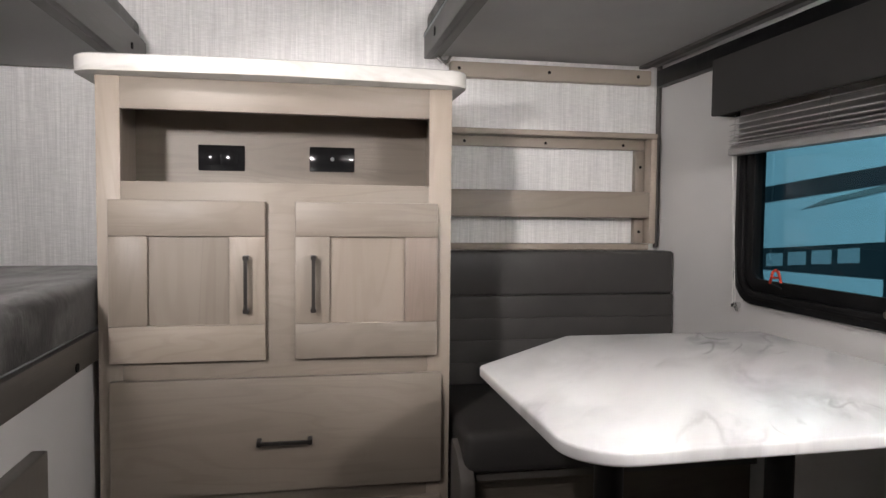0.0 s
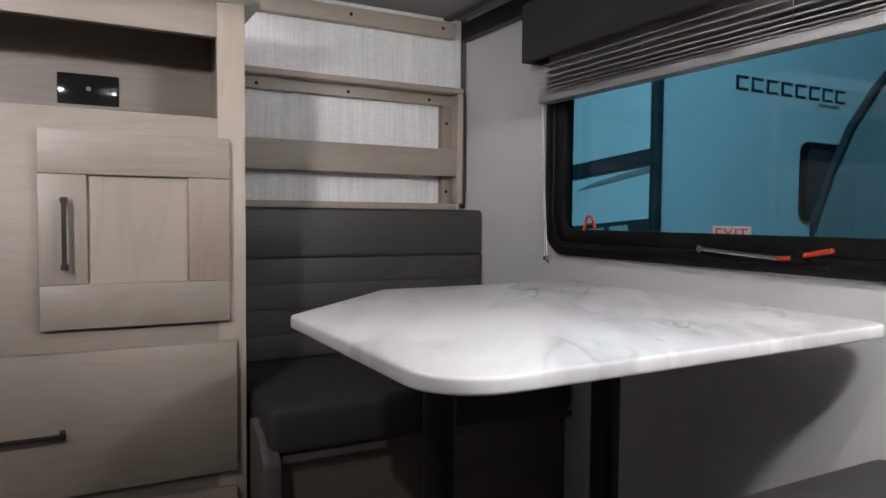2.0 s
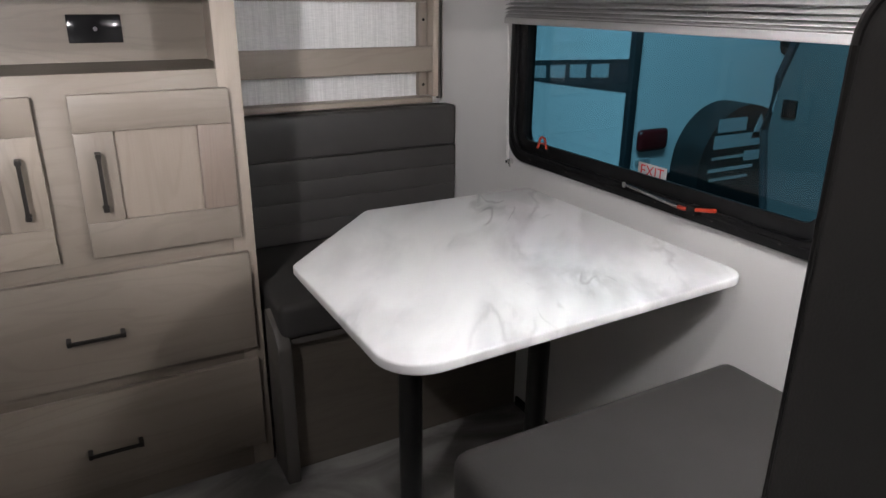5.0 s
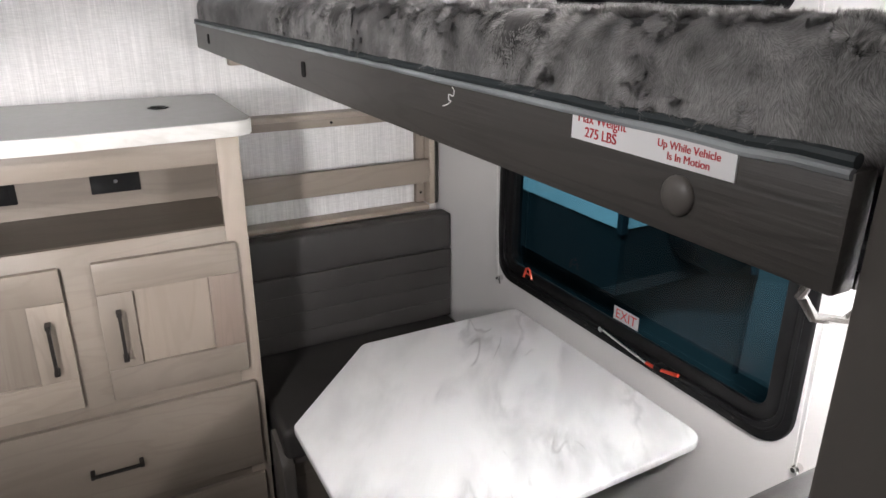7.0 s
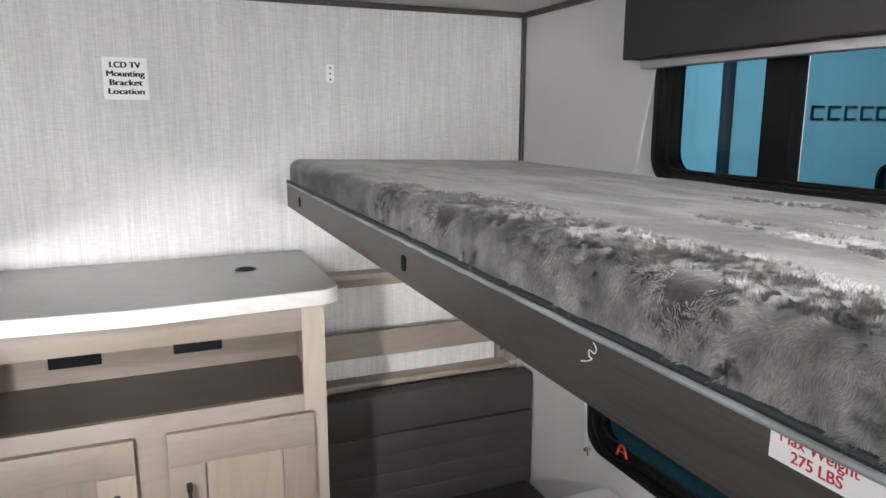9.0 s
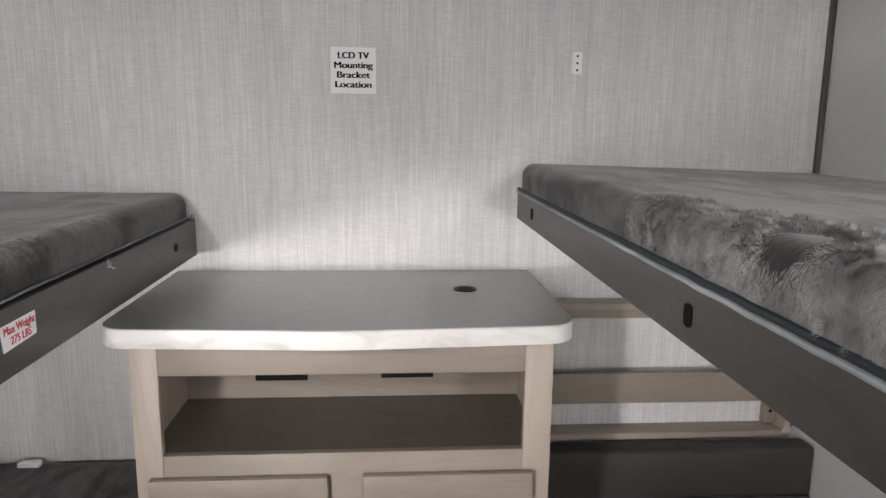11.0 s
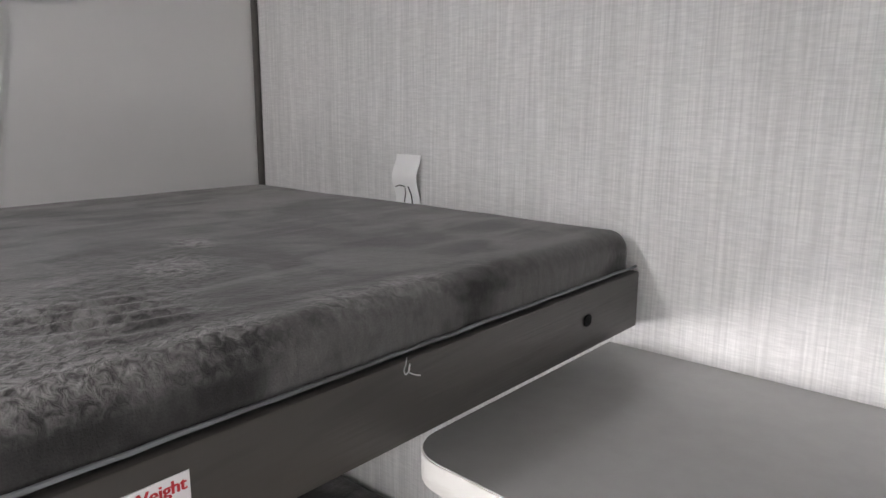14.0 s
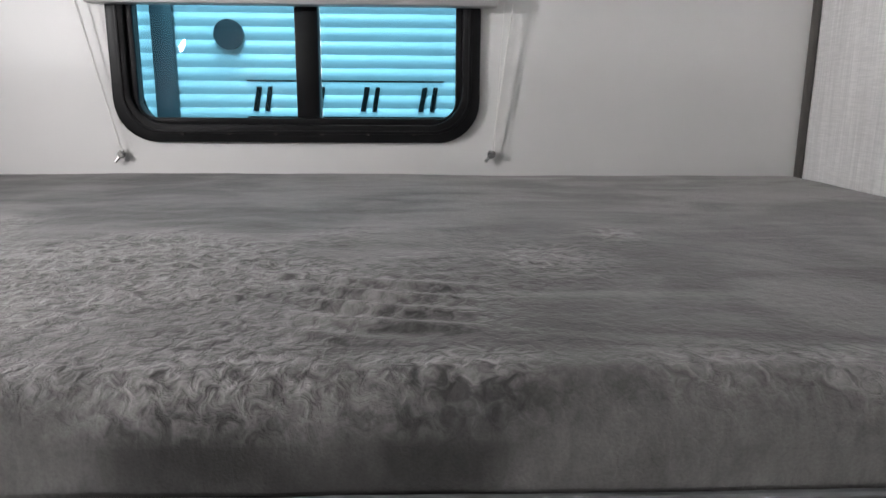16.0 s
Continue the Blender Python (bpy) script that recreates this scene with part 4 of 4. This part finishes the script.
# ---- stickers ----
def sticker(name, corners, axis, face, label, mat=None):
    root = thing(name, (face if axis == "x" else sum(c[0] for c in corners) / 4, face if axis == "y" else sum(c[0] for c in corners) / 4, corners[0][1]), label, "label")
    s = -0.0012 if name != "bunk_label_west" else 0.0012
    part("paper", slab(corners, min(face, face + s), max(face, face + s), axis), M_WHITE, root, smooth=False)
    return root


st = sticker("notice", [(-0.113, 1.731), (-0.008, 1.73), (-0.009, 1.834), (-0.113, 1.835)], "y", YB, "white wall notice with black bold lettering")
for k, (line, w) in enumerate((("LCD TV", 0.0700), ("Mounting", 0.0870), ("Bracket", 0.0750), ("Location", 0.0820))):
    writing("lettering", line, 0.0205, (-0.061, YB - 0.0016, 1.8155 - k * 0.0217), ON_BACK, M_INK, st, bold=0.0011, width=w)
plate = thing("bracket_plate", (0.462, YB, 1.785), "small white plate with three holes", "bracket")
part("plate", slab(rect(0.451, 0.474, 1.783, 1.833, 0.004), YB - 0.004, YB, "y"), M_WHITE, plate)
for dz in (-0.016, 0, 0.016):
    part("hole", rod((0.4625, YB - 0.004, 1.808 + dz), (0.4625, YB - 0.0046, 1.808 + dz), 0.0027, 10), M_INK, plate)
tag = thing("paper_tag", (-0.93, YB, 1.485), "white bent paper tag with handwritten number", "label")


def bulge(z):
    """How far the bent tag stands off the wall at a height."""
    u = min(max((z - 1.48) / 0.112, 0.0), 1.0)
    return 0.003 + 0.013 * math.sin(math.pi * min(1.0, 1.25 * (1 - u))) ** 2 * (1 if u < 0.98 else 0.5)


bm = bmesh.new()
rows = []
for k in range(13):
    z = 1.48 + 0.112 * k / 12
    rows.append([bm.verts.new((x + 0.003 * k / 12, YB - bulge(z) - off, z)) for off in (0.0, 0.0006) for x in (-0.962, -0.897)])
for a, b in zip(rows, rows[1:]):
    for p, q in ((0, 1), (2, 3), (0, 2), (1, 3)):
        bm.faces.new((a[p], a[q], b[q], b[p]))
for a in (rows[0], rows[-1]):
    bm.faces.new((a[0], a[1], a[3], a[2]))
part("paper", bm, M_WHITE, tag)
for nm, line in (("handwritten figure two", ((-0.954, 1.519), (-0.942, 1.523), (-0.928, 1.521), (-0.932, 1.506), (-0.938, 1.49), (-0.934, 1.484), (-0.926, 1.486))), ("handwritten figure one", ((-0.919, 1.522), (-0.917, 1.505), (-0.916, 1.487)))):
    part("pen_stroke", tube([(x, YB - bulge(z + 0.009) - 0.001, z + 0.009) for x, z in line], 0.0011, 6), M_INK, tag, nm)
lab = sticker("bunk_label", [(-0.001, 1.486), (0.151, 1.486), (0.151, 1.507), (-0.001, 1.508)], "x", RX, "white warning label with red lettering on the bunk rail")
writing("lettering", "Max Weight", 0.0105, (RX - 0.0014, 0.118, 1.5028), ON_RIGHT, M_RED, lab, bold=0.0001)
writing("lettering", "275 LBS", 0.0105, (RX - 0.0014, 0.118, 1.4925), ON_RIGHT, M_RED, lab, bold=0.0002)
writing("lettering", "Up While Vehicle", 0.0072, (RX - 0.0014, 0.036, 1.4985), ON_RIGHT, M_RED, lab, bold=0.0001)
writing("lettering", "Is In Motion", 0.0072, (RX - 0.0014, 0.035, 1.4915), ON_RIGHT, M_RED, lab, bold=0.0001)
lab = sticker("bunk_label_west", [(0.99, 1.388), (1.067, 1.391), (1.067, 1.421), (0.986, 1.42)], "x", LX, "white warning label with red lettering on the bunk rail")
lab.name = "bunk_label"
ORIGIN[lab.name] = lab.location.copy()
writing("lettering", "Max Weight", 0.0145, (LX + 0.0014, 1.028, 1.412), ON_LEFT, M_RED, lab, bold=0.0004)
writing("lettering", "275 LBS", 0.0145, (LX + 0.0014, 1.03, 1.398), ON_LEFT, M_RED, lab, bold=0.0004)


def smooth_line(points, steps=6):
    """A rounded line through the points."""
    pts = [Vector(p) for p in points]
    pts = [pts[0]] + pts + [pts[-1]]
    out = []
    for a, b, c, d in zip(pts, pts[1:], pts[2:], pts[3:]):
        for k in range(steps):
            u = k / steps
            out.append(0.5 * (2 * b + (c - a) * u + (2 * a - 5 * b + 4 * c - d) * u * u + (3 * b - a - 3 * c + d) * u ** 3))
    return out + [pts[-1]]


for x, y, z, s, line in ((RX - 0.006, 0.332, 1.503, 1, ((0, 0), (-0.005, -0.003), (-0.004, -0.008), (0.003, -0.007), (0.002, -0.012), (-0.003, -0.013), (0.004, -0.017), (0.011, -0.019))), (LX + 0.0055, 1.292, 1.446, -1, ((0, 0), (-0.002, -0.006), (-0.005, -0.012), (-0.003, -0.016), (0.001, -0.012), (0.001, -0.006), (-0.001, -0.013), (0.006, -0.018), (0.014, -0.021)))):
    single("loose_thread", tube(smooth_line([(x - s * 0.0006 * k, y + a, z + b) for k, (a, b) in enumerate(line)]), 0.0006, 6), M_WHITE, "loose white sewing thread on the mattress seam", "thread", "loose threads")

# ---- timber frame on the wall above the dinette seat ----
cleat = single("bunk_cleat", box(0.405, 1.035, 1.795, YB, 1.39, 1.435, 0.004), M_WOODX, "greige oak cleat screwed to the wall", "cleat")
for x in (0.43, 0.705, 0.99):
    part("screw", rod((x, 1.7952, 1.414), (x, 1.7935, 1.414), 0.005, 10), M_INK, cleat)
fr = thing("wall_frame", (0.7, 1.8, 0.9), "greige oak slatted frame on the wall above the seat", "wall frame")
part("shelf_board", box(0.335, 1.045, 1.765, YB, 1.224, 1.24, 0.003), M_WOODX, fr)
part("cleat", box(0.335, 1.022, 1.803, YB, 1.192, 1.223, 0.002), M_WOODX, fr)
part("end_board", box(1.024, 1.044, 1.765, YB, 0.905, 1.2235, 0.003), M_WOODZ, fr)
part("end_cleat", box(0.992, 1.0235, 1.803, YB, 0.905, 1.1915, 0.002), M_WOODZ, fr)
part("slat", box(0.335, 1.0235, 1.765, 1.783, 0.983, 1.062, 0.003), M_WOODX, fr)
part("bottom_board", box(0.335, 1.0235, 1.765, YB, 0.886, 0.904, 0.003), M_WOODX, fr)
for x in (0.45, 0.7, 0.95):
    part("screw", rod((x, 1.803, 1.205), (x, 1.8015, 1.205), 0.0045, 10), M_INK, fr)
for z in (1.14, 0.94):
    part("screw", rod((1.008, 1.803, z), (1.008, 1.8015, z), 0.0045, 10), M_INK, fr)


# ---- dinette ----
back = thing("back_cushion", (0.73, 1.73, 0.5), "charcoal vinyl backrest cushion with stitched channels", "backrest", "dinette backrests")
zs = [0.505, 0.566, 0.63, 0.693, 0.757, 0.885]
for a, b in zip(zs, zs[1:]):
    part("channel", box(0.365, 1.073, 1.70, 1.763, a, b + 0.0005, 0.0035 if b < 0.88 else 0.010, 3), M_VINYL, back)
seat = thing("seat_cushion", (0.71, 1.5, 0.4), "charcoal vinyl seat cushion on the dinette bench", "seat cushion", "dinette seats")
part("cushion", box(0.345, 1.075, 1.275, 1.755, 0.405, 0.503, 0.022, 4), M_VINYL, seat)
bench = thing("dinette_bench", (0.71, 1.55, 0), "greige dinette bench base with taupe end cheek", "bench", "dinette benches")
# light greige panel; the darker oak holds the shade under the table
part("front_panel", box(0.372, 1.078, 1.315, 1.333, 0, 0.388), M_DARKOAK, bench)
part("seat_board", box(0.372, 1.078, 1.29, 1.76, 0.388, 0.404), M_POST, bench)
part("cheek", slab(rounded([(1.262, 0.0, 0), (1.372, 0.0, 0), (1.372, 0.47, 0.01), (1.30, 0.44, 0.05), (1.262, 0.40, 0.03)], 5), 0.3315, 0.366, "x", 0.004), M_POST, bench)

seat2 = thing("seat_cushion", (0.75, 0.3, 0.4), "charcoal vinyl seat cushion on the dinette bench", "seat cushion", "dinette seats")
part("cushion", box(0.42, 1.075, 0.08, 0.58, 0.405, 0.522, 0.03, 5), M_VINYL, seat2)
bench2 = thing("dinette_bench", (0.75, 0.25, 0), "greige dinette bench base with taupe end cheek", "bench", "dinette benches")
part("front_panel", box(0.43, 1.078, 0.53, 0.548, 0, 0.386), M_POST, bench2)
part("seat_board", box(0.43, 1.078, -0.07, 0.55, 0.387, 0.404), M_POST, bench2)
part("side_panel", box(0.41, 0.429, -0.07, 0.55, 0, 0.404), M_POST, bench2)
back2 = thing("back_cushion", (0.75, 0.0, 0.5), "tall charcoal vinyl backrest cushion against the partition", "backrest", "dinette backrests")
end = rounded([(-0.068, 0.525, 0.01), (0.026, 0.525, 0.02), (0.026, 1.228, 0.046), (-0.068, 1.228, 0.04)], 8)
part("cushion", slab(end, 0.385, 1.072, "x", 0.006, 3), M_VINYL, back2)
part("piping", tube([(0.3865, y, z) for y, z in [*end, end[0]]], 0.0035, 8), M_VINYL, back2)

table = thing("dinette_table", (0.7, 0.9, 0), "white marble-look dinette table on two black legs", "table")
top = rounded([(0.57, 1.262, 0.03), (1.052, 1.262, 0.02), (1.052, 0.545, 0.045), (0.302, 0.52, 0.075), (0.302, 0.988, 0.03)], 8)
part("tabletop", slab(top, 0.7015, 0.72, bevel=0.004, seg=3), M_MARBLE, table)
for x, y in ((0.55, 0.98), (0.905, 0.98)):
    leg = part("leg", rod((x, y, 0.012), (x, y, 0.701), 0.027, 24), M_LEG, table)
    part("foot_plate", rod((x, y, 0.0), (x, y, 0.012), 0.08, 28, r2=0.07), M_LEG, leg)

# ---- things at the dinette window ----
latch = thing("window_latch", (XR - 0.02, 0.8, 0.8), "steel latch bar with orange-red grip on the window", "latch")
part("bar", rod((XR - 0.018, 0.902, 0.81), (XR - 0.028, 0.735, 0.802), 0.004, 10), M_CHROME, latch)
part("grip", tube([(XR - 0.028, 0.735, 0.802), (XR - 0.030, 0.72, 0.803), (XR - 0.032, 0.70, 0.806), (XR - 0.032, 0.66, 0.815), (XR - 0.030, 0.64, 0.819)], 0.0043, 10), M_ORANGE, latch, "orange-red plastic grip")
part("clip", box(XR - 0.037, XR - 0.0125, 0.685, 0.708, 0.797, 0.815, 0.003), M_BLACK, latch)
part("pivot", rod((XR - 0.012, 0.902, 0.81), (XR - 0.024, 0.902, 0.81), 0.007, 12), M_CHROME, latch)
clip = thing("exit_pull", (XR - 0.040, 1.194, 0.836), "small orange-red loop pull on the window frame", "pull")
part("loop", tube([(XR - 0.040, 1.213, 0.838), (XR - 0.040, 1.203, 0.866), (XR - 0.040, 1.194, 0.870), (XR - 0.040, 1.185, 0.867), (XR - 0.040, 1.174, 0.842)], 0.003), M_ORANGE, clip)
part("crossbar", rod((XR - 0.040, 1.208, 0.852), (XR - 0.040, 1.179, 0.854), 0.0022, 8), M_ORANGE, clip)
part("stem", rod((XR - 0.0125, 1.211, 0.826), (XR - 0.040, 1.213, 0.838), 0.002, 8), M_BLACK, clip)
ex = thing("exit_sticker", (XR + 0.028, 0.882, 0.8145), "white exit sticker with red letters on the glass", "label")
part("paper", slab([(0.839, 0.8175), (0.926, 0.8175), (0.926, 0.853), (0.839, 0.853)], XR + 0.0385, XR + 0.0396, "x"), M_STICKER, ex)
writing("lettering", "EXIT", 0.036, (XR + 0.0382, 0.8825, 0.835), ON_RIGHT, M_RED, ex)

# ---- outside: the show hall and its trailers ----
single("ground", box(-40, 40, -40, 40, -0.75, -0.7), M_HALL, "dull grey concrete hall floor", "ground", kind="structure")


def flat(outline, x0, x1, axis="x"):
    return slab(outline, x0, x1, axis)


# the trailer whose side and rear face the dinette
TX, TY = 3.03, 2.96
tr = thing("travel_trailer", (TX + 1.1, TY + 3, -0.7), "white travel trailer with dark graphics and spare wheel", "trailer", "trailers")
part("body", box(TX, TX + 2.3, TY, TY + 6.0, 0.13, 2.6), M_TRAILER, tr, smooth=False)
part("skirt", box(TX + 0.02, TX + 2.28, TY + 0.02, TY + 5.9, -0.35, 0.129), M_SKIRT, tr, "dark lower skirt")
part("corner_trim", box(TX - 0.012, TX + 0.045, TY - 0.012, TY + 0.035, 0.1, 2.6, 0.004), M_DECAL, tr, "dark corner trim")
part("stripe", flat([(4.6, 1.04), (4.6, 1.15), (TY + 0.04, 1.275), (TY + 0.04, 1.175)], TX - 0.004, TX), M_DECAL, tr, "dark side stripe")
part("stripe", flat([(3.66, 1.04), (3.46, 1.10), (TY + 0.04, 1.172), (TY + 0.04, 1.138)], TX - 0.004, TX), M_TAN, tr, "tan side stripe")
part("stripe", flat([(4.6, 0.62), (4.6, 0.73), (TY + 0.04, 0.865), (TY + 0.04, 0.665)], TX - 0.004, TX), M_DECAL, tr, "dark lower side band")
for k in range(4):
    y = 3.98 - k * 0.215
    z = 0.66 + (3.98 - y) * 0.10
    part("mark", flat([(y, z), (y, z + 0.085), (y - 0.165, z + 0.1), (y - 0.165, z + 0.015)], TX - 0.006, TX - 0.0045), M_LOGO, tr, "pale brand bar")
for k in range(8):
    x = 3.70 + k * 0.145
    part("mark", flat([(x, 1.675), (x + 0.11, 1.675), (x + 0.11, 1.69), (x + 0.022, 1.69), (x + 0.022, 1.75), (x + 0.11, 1.75), (x + 0.11, 1.765), (x, 1.765)], TY - 0.005, TY, "y"), M_DECAL, tr, "dark brand bar")
part("mark", flat([(4.53, 1.638), (4.76, 1.638), (4.76, 1.655), (4.53, 1.655)], TY - 0.005, TY, "y"), M_TAN, tr)
rw = part("rear_window", slab(rect(4.345, 5.1, 0.85, 1.39, 0.08), TY - 0.02, TY, "y", 0.006), M_BLACK, tr, "black rear window")
part("pane", slab(rect(4.40, 4.68, 0.90, 1.34, 0.05), TY - 0.023, TY - 0.0205, "y"), M_DECAL, rw)
part("tail_light", box(3.10, 3.35, TY - 0.05, TY, 0.30, 0.44, 0.03, 3), M_LENS, tr, "dark red tail light")
part("plate_light", box(3.12, 3.24, TY - 0.015, TY, 0.205, 0.245, 0.005), M_BLIND, tr)
sw = part("spare_wheel", rod((3.84, TY - 0.24, 0.17), (3.84, TY - 0.01, 0.17), 0.41, 48), M_TYRE, tr, "spare wheel in a black cover")
for x, z, w, h in ((3.56, 0.42, 0.26, 0.085), (3.54, 0.315, 0.46, 0.085), (3.54, 0.245, 0.3, 0.018), (3.84, 0.215, 0.15, 0.065), (3.52, 0.165, 0.42, 0.022), (3.54, 0.105, 0.36, 0.018)):
    part("print", flat([(x, z), (x + w, z), (x + w, z + h), (x, z + h)], TY - 0.244, TY - 0.2405, "y"), M_LOGO, sw)
part("print", flat([(3.88, 0.36), (4.02, 0.36), (3.95, 0.52)], TY - 0.244, TY - 0.2405, "y"), M_LOGO, sw)

# the grey end cap of the next trailer
tc = thing("camper_cap", (TX + 0.6, 1.2, -0.7), "grey curved front cap of a parked camper", "camper", "trailers")
prof = [(1.95, -0.4), (1.93, 0.2), (2.0, 0.6), (1.965, 0.86), (1.90, 1.06), (1.81, 1.27), (1.71, 1.42), (1.60, 1.54), (1.42, 1.70), (1.10, 1.9), (-1.0, 2.2), (-1.0, -0.4)]
part("cap", slab(prof, TX, TX + 1.6, "x", 0.02), M_CAP, tc)
part("edge_trim", tube([(TX - 0.005, y + 0.005, z) for y, z in prof[:10]], 0.02, 8), M_DECAL, tc, "dark edge trim")
part("vent", box(TX - 0.012, TX, 1.85, 1.925, 0.675, 0.76, 0.004), M_BLACK, tc)

# the ribbed trailer by the bunk window
PX = -2.6
tr2 = thing("travel_trailer", (PX - 1.1, 1, -0.7), "white ribbed-side travel trailer parked alongside", "trailer", "trailers")
bm = bmesh.new()
prev = None
for k in range(181):
    z = -0.2 + k * 0.015
    u = (k % 3) / 3.0
    x = PX - (0.007, 0.0015, 0.0)[k % 3]
    row = [bm.verts.new((x, -5, z)), bm.verts.new((x, 7, z))]
    if prev:
        bm.faces.new((prev[0], prev[1], row[1], row[0]))
    prev = row
part("siding", bm, M_TRAILER, tr2, "white ribbed metal siding")
part("body", box(PX - 2.2, PX - 0.02, -5, 7, -0.2, 2.5), M_TRAILER, tr2)
part("downpipe", box(PX, PX + 0.02, 0.205, 0.28, -0.1, 2.4, 0.004), M_DECAL, tr2, "dark upright trim")
part("porthole", rod((PX, 0.462, 1.842), (PX + 0.02, 0.462, 1.842), 0.05, 28), M_DECAL, tr2, "round dark fitting")
part("rule", box(PX, PX + 0.003, 0.51, 1.19, 1.688, 1.694), M_INK, tr2)
part("rule", box(PX, PX + 0.003, 0.51, 1.19, 1.565, 1.571), M_INK, tr2)
for y in (0.53, 0.71, 0.90, 1.10):
    for a, b, c, d in ((0.0, 0.018, 0.016, 0.034), (0.040, 0.056, 0.054, 0.070)):
        part("mark", slab([(y + a, 1.588), (y + b, 1.588), (y + d, 1.672), (y + c, 1.672)], PX, PX + 0.003, "x"), M_INK, tr2, "dark slanted brand bar")
